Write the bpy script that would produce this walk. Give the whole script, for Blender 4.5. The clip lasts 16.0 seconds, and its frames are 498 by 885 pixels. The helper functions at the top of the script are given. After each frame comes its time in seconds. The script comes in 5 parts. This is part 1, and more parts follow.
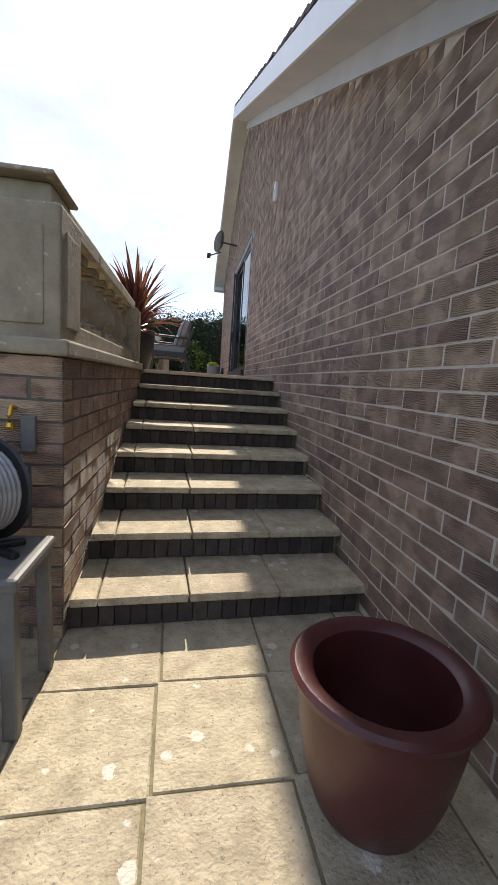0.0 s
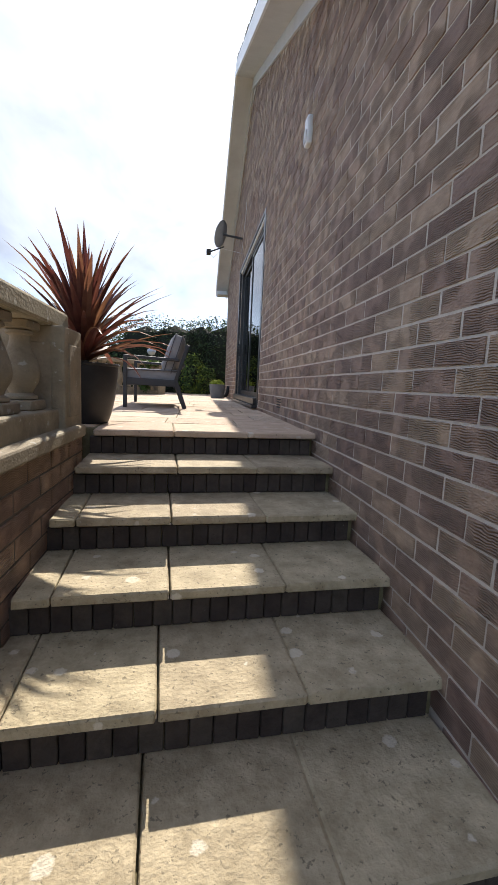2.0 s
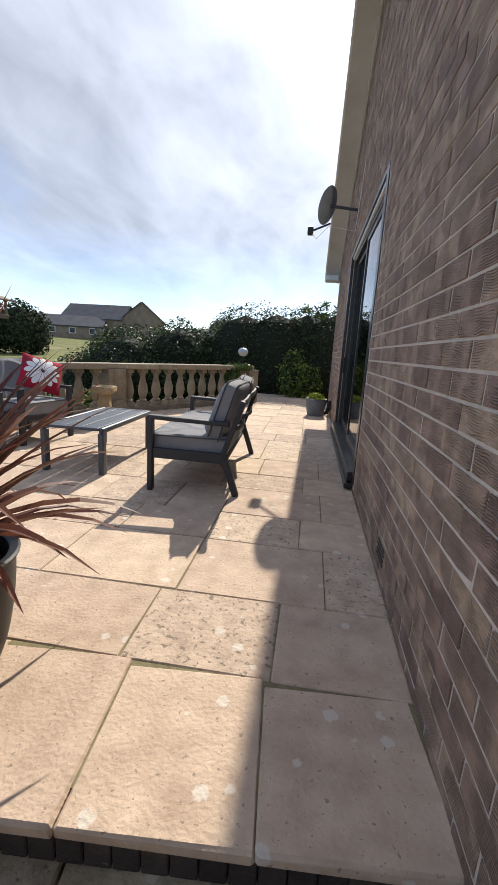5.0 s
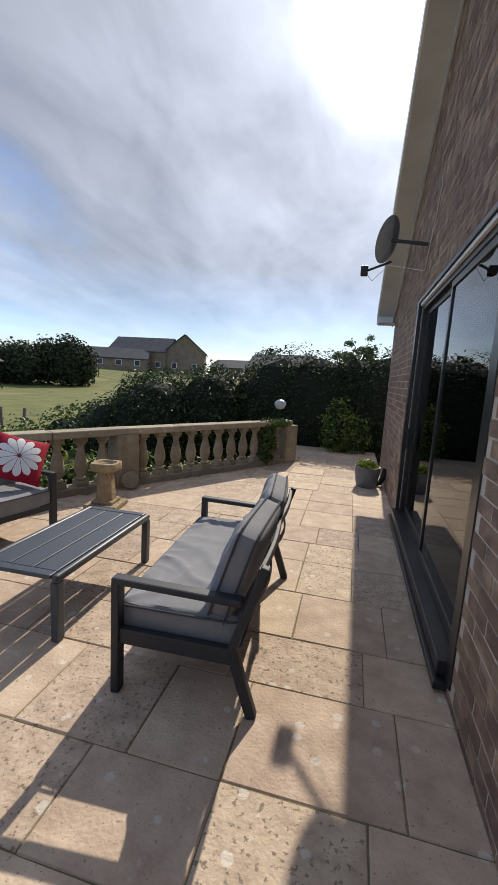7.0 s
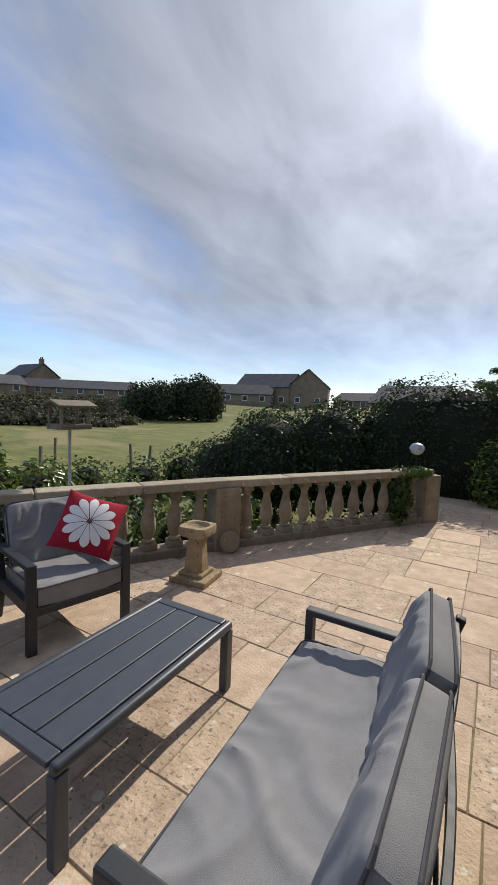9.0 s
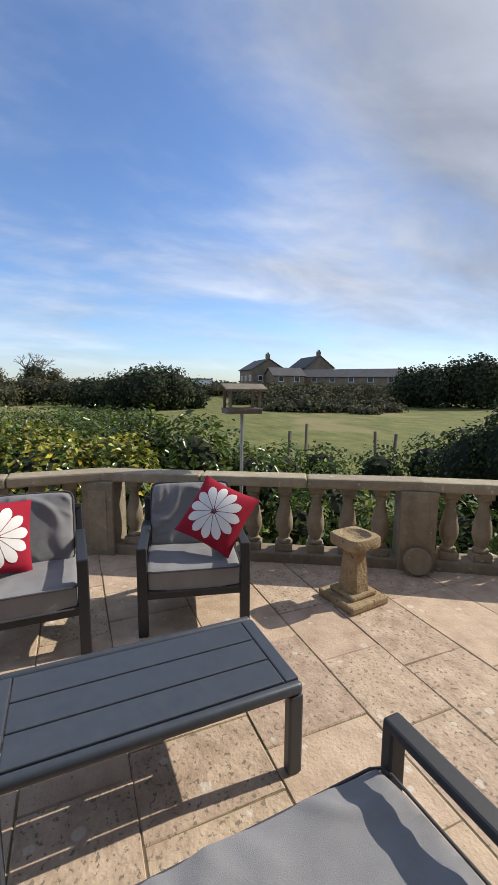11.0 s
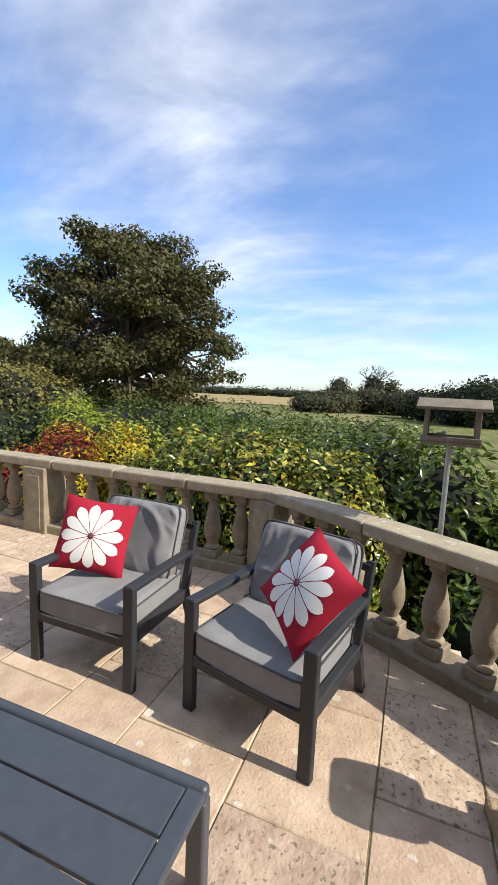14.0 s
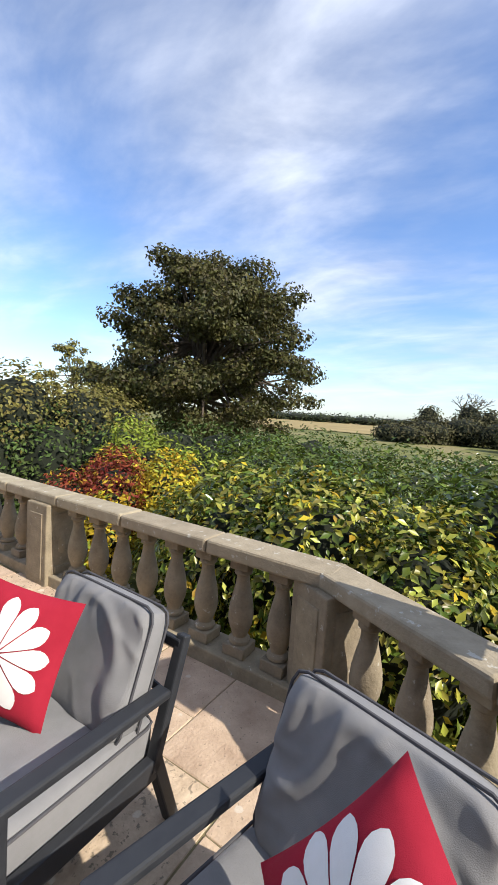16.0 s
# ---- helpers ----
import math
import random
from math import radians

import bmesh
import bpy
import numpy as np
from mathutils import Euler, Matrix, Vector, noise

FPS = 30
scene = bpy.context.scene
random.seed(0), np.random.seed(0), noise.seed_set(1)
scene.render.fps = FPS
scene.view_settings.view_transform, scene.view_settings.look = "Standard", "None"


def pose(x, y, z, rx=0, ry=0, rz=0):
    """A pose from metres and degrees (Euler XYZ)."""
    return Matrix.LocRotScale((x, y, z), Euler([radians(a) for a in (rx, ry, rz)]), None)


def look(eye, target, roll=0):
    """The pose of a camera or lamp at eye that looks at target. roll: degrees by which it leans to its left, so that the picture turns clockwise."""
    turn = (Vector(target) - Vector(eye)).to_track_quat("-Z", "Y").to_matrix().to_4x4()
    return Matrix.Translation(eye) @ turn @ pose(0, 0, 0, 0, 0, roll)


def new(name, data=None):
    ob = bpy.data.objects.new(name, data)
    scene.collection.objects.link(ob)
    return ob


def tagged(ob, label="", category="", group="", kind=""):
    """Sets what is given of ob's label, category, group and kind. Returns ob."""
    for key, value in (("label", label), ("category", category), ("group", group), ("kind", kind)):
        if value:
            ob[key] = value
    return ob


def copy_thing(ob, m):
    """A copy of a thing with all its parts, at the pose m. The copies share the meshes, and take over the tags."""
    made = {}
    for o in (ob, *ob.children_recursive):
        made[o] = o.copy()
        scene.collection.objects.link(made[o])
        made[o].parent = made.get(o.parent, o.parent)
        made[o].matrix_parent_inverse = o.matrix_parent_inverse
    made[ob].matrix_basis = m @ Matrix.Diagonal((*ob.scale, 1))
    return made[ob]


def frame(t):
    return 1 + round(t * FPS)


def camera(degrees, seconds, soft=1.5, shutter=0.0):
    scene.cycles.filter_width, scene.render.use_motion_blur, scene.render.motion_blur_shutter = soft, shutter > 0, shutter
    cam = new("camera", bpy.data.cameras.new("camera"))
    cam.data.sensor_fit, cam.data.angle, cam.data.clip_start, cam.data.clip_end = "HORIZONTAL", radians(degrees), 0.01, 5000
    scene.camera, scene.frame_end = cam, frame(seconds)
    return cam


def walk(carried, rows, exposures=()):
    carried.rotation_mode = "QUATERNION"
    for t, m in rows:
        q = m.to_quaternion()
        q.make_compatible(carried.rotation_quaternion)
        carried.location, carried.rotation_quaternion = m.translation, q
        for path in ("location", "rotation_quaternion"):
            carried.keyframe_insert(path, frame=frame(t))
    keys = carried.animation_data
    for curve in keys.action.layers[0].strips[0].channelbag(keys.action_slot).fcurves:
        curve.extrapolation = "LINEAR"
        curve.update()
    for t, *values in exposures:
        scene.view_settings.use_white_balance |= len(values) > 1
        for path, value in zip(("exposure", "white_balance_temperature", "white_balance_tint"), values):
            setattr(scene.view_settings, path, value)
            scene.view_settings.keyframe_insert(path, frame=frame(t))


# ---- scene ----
cam = camera(61.9, 16.0)
SIZE = 0.87                      # plan units to metres: the plan below is drawn to one scale and set to true size at the end
PATH = [
    (0, (0.265, -0.191, 1.24), (0.565, 1.765, 0.954), 3.9),
    (0.5, (0.247, 0.22, 1.373), (0.547, 2.177, 1.088), 4.0),
    (1, (0.334, 0.831, 1.525), (0.637, 2.79, 1.262), 3.4),
    (1.5, (0.362, 1.414, 1.571), (0.652, 3.377, 1.321), 2.8),
    (2, (0.402, 1.909, 1.633), (0.671, 3.873, 1.366), 2.6),
    (2.5, (0.479, 2.325, 1.774), (0.703, 4.288, 1.461), 2.9),
    (3, (0.549, 2.678, 1.92), (0.708, 4.639, 1.561), 2.7),
    (3.5, (0.664, 3.003, 2.037), (0.728, 4.963, 1.645), 2.4),
    (4, (0.728, 3.306, 2.201), (0.689, 5.261, 1.784), 2.7),
    (4.5, (0.757, 3.634, 2.388), (0.608, 5.579, 1.944), 3.0),
    (5, (0.819, 4.01, 2.506), (0.556, 5.945, 2.076), 3.4),
    (5.2, (0.81, 4.132, 2.548), (0.508, 6.062, 2.118), 3.5),
    (7.3, (0.623, 5.631, 3.02), (0.106, 7.543, 2.738), 3.1),
    (7.5, (0.645, 5.738, 3.031), (0.082, 7.638, 2.768), 2.9),
    (8, (0.619, 6.079, 3.071), (-0.057, 7.95, 2.857), 2.7),
    (8.5, (0.486, 6.348, 3.051), (-0.344, 8.158, 2.866), 2.5),
    (9, (0.302, 6.579, 3.092), (-0.713, 8.292, 2.911), 2.3),
    (9.5, (0.304, 6.784, 3.106), (-0.935, 8.34, 2.901), 2.0),
    (10, (0.418, 7.11, 3.108), (-1.06, 8.438, 2.881), 1.4),
    (10.2, (0.439, 7.225, 3.093), (-1.131, 8.441, 2.855), 1.2),
    (12.3, (0.355, 8.713, 3.03), (-1.616, 8.824, 2.714), 1.4),
    (12.5, (0.264, 8.799, 3.056), (-1.709, 8.811, 2.73), 1.9),
    (13, (0.048, 9.025, 3.048), (-1.909, 8.758, 2.733), 2.2),
    (13.5, (-0.17, 9.189, 3.074), (-2.081, 8.672, 2.792), 2.5),
    (14, (-0.475, 9.194, 3.074), (-2.318, 8.462, 2.817), 2.5),
    (14.5, (-0.822, 9.141, 3.072), (-2.605, 8.263, 2.852), 2.9),
    (15, (-1.186, 9.161, 3.074), (-2.932, 8.204, 2.886), 2.8),
    (15.5, (-1.461, 9.104, 3.064), (-3.172, 8.083, 2.889), 3.5),
    (16, (-1.743, 8.89, 3.064), (-3.418, 7.807, 2.91), 3.8),
]
EXPOSURES = [(0.0, 1.0), (3.5, 1.0), (5.0, 0.7), (7.5, 0.25), (10.0, 0.2), (12.5, 0.6), (16.0, 0.75)]
walk(cam, [(t, look(Vector(eye) * SIZE, Vector(target) * SIZE, roll)) for t, eye, target, roll in PATH], EXPOSURES)

# ---------------------------------------------------------------- world and sun
SUN_EL, SUN_AZ = radians(38.0), radians(2.3)          # azimuth from +y towards +x
SUN_DIR = Vector((math.sin(SUN_AZ) * math.cos(SUN_EL), math.cos(SUN_AZ) * math.cos(SUN_EL), math.sin(SUN_EL)))


def make_world():
    w = bpy.data.worlds.new("sky")
    scene.world = w
    w.use_nodes = True
    nt = w.node_tree
    nt.nodes.clear()
    N, L = nt.nodes.new, nt.links.new
    out, bg = N("ShaderNodeOutputWorld"), N("ShaderNodeBackground")
    sky = N("ShaderNodeTexSky")
    sky.sky_type = "NISHITA"
    sky.sun_disc = False
    sky.sun_elevation, sky.sun_rotation = SUN_EL, SUN_AZ
    sky.air_density, sky.dust_density, sky.ozone_density = 1.0, 0.5, 2.0
    tc = N("ShaderNodeTexCoord")
    # clouds lie on a flat sheet overhead: divide the direction by its height
    sep = N("ShaderNodeSeparateXYZ")
    L(tc.outputs["Generated"], sep.inputs[0])
    lift = N("ShaderNodeMath"); lift.operation = "ADD"; lift.inputs[1].default_value = 0.22
    L(sep.outputs["Z"], lift.inputs[0])
    floor_ = N("ShaderNodeMath"); floor_.operation = "MAXIMUM"; floor_.inputs[1].default_value = 0.05
    L(lift.outputs[0], floor_.inputs[0])
    div = N("ShaderNodeVectorMath"); div.operation = "DIVIDE"
    comb = N("ShaderNodeCombineXYZ")
    for k in range(3):
        L(floor_.outputs[0], comb.inputs[k])
    L(tc.outputs["Generated"], div.inputs[0]); L(comb.outputs[0], div.inputs[1])
    mp = N("ShaderNodeMapping")
    mp.inputs["Rotation"].default_value = (0, 0, radians(35))
    mp.inputs["Scale"].default_value = (1.0, 0.55, 0.3)
    L(div.outputs[0], mp.inputs[0])
    n1 = N("ShaderNodeTexNoise"); n1.inputs["Scale"].default_value = 1.15; n1.inputs["Detail"].default_value = 7; n1.inputs["Roughness"].default_value = 0.55; n1.inputs["Distortion"].default_value = 0.3
    n2 = N("ShaderNodeTexNoise"); n2.inputs["Scale"].default_value = 3.2; n2.inputs["Detail"].default_value = 8; n2.inputs["Roughness"].default_value = 0.55; n2.inputs["Distortion"].default_value = 0.35
    L(mp.outputs[0], n1.inputs[0]); L(mp.outputs[0], n2.inputs[0])
    add = N("ShaderNodeMath"); add.operation = "MULTIPLY_ADD"; add.inputs[1].default_value = 0.35
    L(n2.outputs["Fac"], add.inputs[0]); L(n1.outputs["Fac"], add.inputs[2])
    # thin bright haze gathers round the sun
    dot = N("ShaderNodeVectorMath"); dot.operation = "DOT_PRODUCT"; dot.inputs[1].default_value = SUN_DIR
    L(tc.outputs["Generated"], dot.inputs[0])
    hz = N("ShaderNodeMapRange"); hz.inputs["From Min"].default_value = 0.45; hz.inputs["From Max"].default_value = 0.95; hz.inputs["To Min"].default_value = 0.0; hz.inputs["To Max"].default_value = 0.34
    L(dot.outputs["Value"], hz.inputs["Value"])
    tot = N("ShaderNodeMath"); tot.operation = "ADD"
    L(add.outputs[0], tot.inputs[0]); L(hz.outputs[0], tot.inputs[1])
    ramp = N("ShaderNodeMapRange"); ramp.interpolation_type = "SMOOTHSTEP"
    ramp.inputs["From Min"].default_value = 0.46; ramp.inputs["From Max"].default_value = 0.92
    ramp.inputs["To Max"].default_value = 0.9
    L(tot.outputs[0], ramp.inputs["Value"])
    # cloud brightness: duller in the thick, white towards the sun
    br = N("ShaderNodeValToRGB")
    stops = ((0.35, 0.40), (0.60, 0.31), (0.75, 0.225), (0.87, 0.27), (0.94, 0.36), (0.98, 0.5), (1.0, 1.0))
    while len(br.color_ramp.elements) < len(stops):
        br.color_ramp.elements.new(0.5)
    for e, (at, v) in zip(br.color_ramp.elements, stops):
        e.position, e.color = at, (v, v, v, 1)
    L(dot.outputs["Value"], br.inputs["Fac"])
    mod = N("ShaderNodeMapRange"); mod.inputs["From Min"].default_value = 0.3; mod.inputs["From Max"].default_value = 0.7; mod.inputs["To Min"].default_value = 0.66; mod.inputs["To Max"].default_value = 1.18
    L(n2.outputs["Fac"], mod.inputs["Value"])
    mul = N("ShaderNodeMath"); mul.operation = "MULTIPLY"
    L(br.outputs[0], mul.inputs[0]); L(mod.outputs[0], mul.inputs[1])
    gain = N("ShaderNodeMath"); gain.operation = "MULTIPLY"; gain.inputs[1].default_value = CLOUD_GAIN
    L(mul.outputs[0], gain.inputs[0])
    col = N("ShaderNodeVectorMath"); col.operation = "SCALE"; col.inputs[0].default_value = (0.90, 0.95, 1.07)
    L(gain.outputs[0], col.inputs["Scale"])
    tint = N("ShaderNodeVectorMath"); tint.operation = "MULTIPLY"; tint.inputs[1].default_value = (SKY_GAIN * 0.87, SKY_GAIN, SKY_GAIN * 1.22)
    L(sky.outputs[0], tint.inputs[0])
    mix = N("ShaderNodeMix"); mix.data_type = "RGBA"
    # the cover thins out towards the horizon
    low = N("ShaderNodeMapRange"); low.inputs["From Min"].default_value = 0.0; low.inputs["From Max"].default_value = 0.24; low.inputs["To Min"].default_value = 0.35
    L(sep.outputs["Z"], low.inputs["Value"])
    cover = N("ShaderNodeMath"); cover.operation = "MULTIPLY"
    L(ramp.outputs[0], cover.inputs[0]); L(low.outputs[0], cover.inputs[1])
    L(cover.outputs[0], mix.inputs["Factor"]); L(tint.outputs[0], mix.inputs["A"]); L(col.outputs[0], mix.inputs["B"])
    L(mix.outputs["Result"], bg.inputs["Color"])
    bg.inputs["Strength"].default_value = 0.13
    L(bg.outputs[0], out.inputs[0])


CLOUD_GAIN, SKY_GAIN = 13.3, 0.93
make_world()
sun = new("sun", bpy.data.lights.new("sun", "SUN"))
sun.data.energy, sun.data.angle, sun.data.color = 3.8, radians(0.53), (1.0, 0.92, 0.80)
sun.matrix_world = look(SUN_DIR * 50, (0, 0, 0))


# ---------------------------------------------------------------- materials
def material(name, a, b, scale=6.0, rough=0.8, bump=0.2, bump_scale=60.0, metal=0.0, spots=None, vary=0.0, spot_scale=14.0, spot_cut=0.62, spec=0.4, stretch=(1, 1, 1), coords="Object", transmit=0.0, island=False, bump_dist=0.006, combed=0.0, lichen=None):
    """Two-scale noise between colours a and b, optional spots (lichen, wear), bump, and a shift of value from piece to piece."""
    m = bpy.data.materials.new(name)
    m.use_nodes = True
    nt = m.node_tree
    N, L = nt.nodes.new, nt.links.new
    p = nt.nodes["Principled BSDF"]
    p.inputs["Metallic"].default_value, p.inputs["Specular IOR Level"].default_value = metal, spec
    if coords == "World":
        src = N("ShaderNodeNewGeometry").outputs["Position"]
    else:
        src = N("ShaderNodeTexCoord").outputs["Object"]
    mp = N("ShaderNodeMapping"); k = 1 / SIZE if coords == "World" else 1.0
    mp.inputs["Scale"].default_value = tuple(v * k for v in stretch)
    L(src, mp.inputs[0])
    n1 = N("ShaderNodeTexNoise"); n1.inputs["Scale"].default_value = scale; n1.inputs["Detail"].default_value = 6; n1.inputs["Roughness"].default_value = 0.65
    n2 = N("ShaderNodeTexNoise"); n2.inputs["Scale"].default_value = bump_scale; n2.inputs["Detail"].default_value = 5
    for n in (n1, n2):
        L(mp.outputs[0], n.inputs[0])
    f = N("ShaderNodeMath"); f.operation = "MULTIPLY_ADD"; f.inputs[1].default_value = 0.4
    L(n2.outputs["Fac"], f.inputs[0])
    g = N("ShaderNodeMapRange"); g.inputs["From Min"].default_value = 0.3; g.inputs["From Max"].default_value = 0.7; g.inputs["To Min"].default_value = -0.2; g.inputs["To Max"].default_value = 0.8
    L(n1.outputs["Fac"], g.inputs["Value"]); L(g.outputs[0], f.inputs[2])
    mix = N("ShaderNodeMix"); mix.data_type = "RGBA"
    mix.inputs["A"].default_value, mix.inputs["B"].default_value = (*a, 1), (*b, 1)
    L(f.outputs[0], mix.inputs["Factor"])
    col = mix.outputs["Result"]
    if spots:
        v = N("ShaderNodeTexNoise"); v.inputs["Scale"].default_value = spot_scale; v.inputs["Detail"].default_value = 3; v.inputs["Roughness"].default_value = 0.6
        L(mp.outputs[0], v.inputs[0])
        r = N("ShaderNodeMapRange"); r.inputs["From Min"].default_value = spot_cut; r.inputs["From Max"].default_value = spot_cut + 0.05; r.inputs["To Max"].default_value = 0.8
        L(v.outputs["Fac"], r.inputs["Value"])
        mx = N("ShaderNodeMix"); mx.data_type = "RGBA"; mx.inputs["B"].default_value = (*spots, 1)
        L(r.outputs[0], mx.inputs["Factor"]); L(col, mx.inputs["A"])
        col = mx.outputs["Result"]
    if lichen:
        # round pale colonies, only in some of the cells
        vo = N("ShaderNodeTexVoronoi"); vo.inputs["Scale"].default_value = 11.0
        wob = N("ShaderNodeVectorMath"); wob.operation = "MULTIPLY_ADD"; wob.inputs[1].default_value = (0.022, 0.022, 0.022)
        L(n2.outputs["Color"], wob.inputs[0]); L(mp.outputs[0], wob.inputs[2]); L(wob.outputs[0], vo.inputs[0])
        sc = N("ShaderNodeSeparateColor"); L(vo.outputs["Color"], sc.inputs[0])
        rad = N("ShaderNodeMapRange"); rad.inputs["From Min"].default_value = 0.55; rad.inputs["From Max"].default_value = 1.0; rad.inputs["To Max"].default_value = 0.34
        L(sc.outputs[0], rad.inputs["Value"])
        lt = N("ShaderNodeMath"); lt.operation = "SUBTRACT"; L(rad.outputs[0], lt.inputs[0]); L(vo.outputs["Distance"], lt.inputs[1])
        lr = N("ShaderNodeMapRange"); lr.inputs["From Max"].default_value = 0.07; lr.inputs["To Max"].default_value = 0.8
        L(lt.outputs[0], lr.inputs["Value"])
        lm = N("ShaderNodeMix"); lm.data_type = "RGBA"; lm.inputs["B"].default_value = (*lichen, 1)
        L(lr.outputs[0], lm.inputs["Factor"]); L(col, lm.inputs["A"])
        col = lm.outputs["Result"]
    height = n2.outputs["Fac"]
    if combed:
        # wavy drag marks combed into the face of the clay before firing
        raw = N("ShaderNodeMapping"); raw.inputs["Scale"].default_value = (k, k, k)
        L(src, raw.inputs[0])
        wv = N("ShaderNodeTexWave"); wv.bands_direction = "Z"; wv.inputs["Scale"].default_value = 38.0; wv.inputs["Distortion"].default_value = 16.0; wv.inputs["Detail"].default_value = 2.0; wv.inputs["Detail Scale"].default_value = 0.26
        L(raw.outputs[0], wv.inputs[0])
        pm = N("ShaderNodeTexNoise"); pm.inputs["Scale"].default_value = 7.0; pm.inputs["Detail"].default_value = 1.0
        L(raw.outputs[0], pm.inputs[0])
        pr = N("ShaderNodeMapRange"); pr.inputs["From Min"].default_value = 0.40; pr.inputs["From Max"].default_value = 0.56
        L(pm.outputs["Fac"], pr.inputs["Value"])
        gv = N("ShaderNodeMath"); gv.operation = "MULTIPLY"; L(wv.outputs["Fac"], gv.inputs[0]); L(pr.outputs[0], gv.inputs[1])
        hs = N("ShaderNodeMath"); hs.operation = "MULTIPLY_ADD"; hs.inputs[1].default_value = 1.1
        L(gv.outputs[0], hs.inputs[0]); L(n2.outputs["Fac"], hs.inputs[2])
        height = hs.outputs[0]
        # grooves darkened, ridges lightened in the colour: dirt plus painted relief shade
        dk = N("ShaderNodeMapRange"); dk.inputs["To Min"].default_value = 1 - combed; dk.inputs["To Max"].default_value = 1 + combed * 0.8
        sub = N("ShaderNodeMath"); sub.operation = "SUBTRACT"; sub.inputs[1].default_value = 0.5; L(wv.outputs["Fac"], sub.inputs[0])
        mk = N("ShaderNodeMath"); mk.operation = "MULTIPLY_ADD"; mk.inputs[2].default_value = 0.5; L(sub.outputs[0], mk.inputs[0]); L(pr.outputs[0], mk.inputs[1])
        L(mk.outputs[0], dk.inputs["Value"])
        sv = N("ShaderNodeVectorMath"); sv.operation = "SCALE"; L(col, sv.inputs[0]); L(dk.outputs[0], sv.inputs["Scale"])
        col = sv.outputs[0]
    if vary:
        rnd = N("ShaderNodeNewGeometry").outputs["Random Per Island"] if island else N("ShaderNodeObjectInfo").outputs["Random"]
        hsv = N("ShaderNodeHueSaturation")
        vr = N("ShaderNodeMapRange"); vr.inputs["To Min"].default_value = 1 - vary; vr.inputs["To Max"].default_value = 1 + vary
        L(rnd, vr.inputs["Value"]); L(vr.outputs[0], hsv.inputs["Value"]); L(col, hsv.inputs["Color"])
        hr = N("ShaderNodeMapRange"); hr.inputs["To Min"].default_value = 0.5 - vary * 0.05; hr.inputs["To Max"].default_value = 0.5 + vary * 0.05
        L(rnd, hr.inputs["Value"]); L(hr.outputs[0], hsv.inputs["Hue"])
        col = hsv.outputs["Color"]
    L(col, p.inputs["Base Color"])
    rr = N("ShaderNodeMapRange"); rr.inputs["To Min"].default_value = max(0.05, rough - 0.12); rr.inputs["To Max"].default_value = min(1, rough + 0.12)
    L(n1.outputs["Fac"], rr.inputs["Value"]); L(rr.outputs[0], p.inputs["Roughness"])
    if bump:
        bp = N("ShaderNodeBump"); bp.inputs["Strength"].default_value = bump; bp.inputs["Distance"].default_value = bump_dist
        L(height, bp.inputs["Height"]); L(bp.outputs[0], p.inputs["Normal"])
    if transmit:
        tr = N("ShaderNodeBsdfTranslucent"); ms = N("ShaderNodeMixShader"); ms.inputs[0].default_value = transmit
        L(col, tr.inputs[0]); L(p.outputs[0], ms.inputs[1]); L(tr.outputs[0], ms.inputs[2])
        L(ms.outputs[0], nt.nodes["Material Output"].inputs[0])
    return m


M_SLAB = material("sandstone_paving", (0.42, 0.305, 0.215), (0.64, 0.495, 0.365), 6, 0.85, 0.8, 55, spots=(0.24, 0.19, 0.14), vary=0.10, spot_scale=48, spot_cut=0.63, lichen=(0.64, 0.58, 0.49), coords="World")
M_SLAB2 = material("pitted_paving", (0.38, 0.28, 0.20), (0.62, 0.485, 0.36), 9, 0.88, 0.9, 45, spots=(0.17, 0.14, 0.105), vary=0.12, spot_scale=38, spot_cut=0.585, lichen=(0.64, 0.58, 0.49), coords="World")
M_TREAD = material("step_paving", (0.29, 0.235, 0.150), (0.55, 0.46, 0.315), 9, 0.85, 0.9, 70, spots=(0.17, 0.145, 0.10), vary=0.10, spot_scale=60, spot_cut=0.62, lichen=(0.66, 0.60, 0.49), coords="World")
M_JOINT = material("joint_earth", (0.13, 0.11, 0.055), (0.26, 0.22, 0.12), 12, 0.95, 0.5, 80, coords="World")
M_BRICK = material("rustic_brown_brick", (0.27, 0.172, 0.118), (0.45, 0.305, 0.215), 9, 0.7, 0.9, 55, vary=0.26, spec=0.5, stretch=(1, 1, 2.6), coords="World", bump_dist=0.012, combed=0.15)
M_BRICK_J = material("rustic_brown_brick_far", (0.27, 0.172, 0.118), (0.45, 0.305, 0.215), 9, 0.7, 0.9, 55, vary=0.26, spec=0.5, stretch=(1, 1, 2.6), coords="World", island=True, bump_dist=0.012, combed=0.15)
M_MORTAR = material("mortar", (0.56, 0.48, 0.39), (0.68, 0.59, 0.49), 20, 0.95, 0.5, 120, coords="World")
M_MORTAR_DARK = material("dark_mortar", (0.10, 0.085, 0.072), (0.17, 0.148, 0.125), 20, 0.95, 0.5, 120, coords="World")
M_RISER = material("dark_riser_brick", (0.035, 0.026, 0.022), (0.075, 0.058, 0.048), 14, 0.8, 0.7, 70, vary=0.3, spots=(0.20, 0.18, 0.16), spot_scale=20, spot_cut=0.72, coords="World")
M_STONE = material("weathered_cast_stone", (0.20, 0.165, 0.115), (0.34, 0.285, 0.20), 7, 0.9, 0.6, 60, spots=(0.44, 0.42, 0.36), vary=0.08, spot_scale=18, spot_cut=0.66, coords="World")
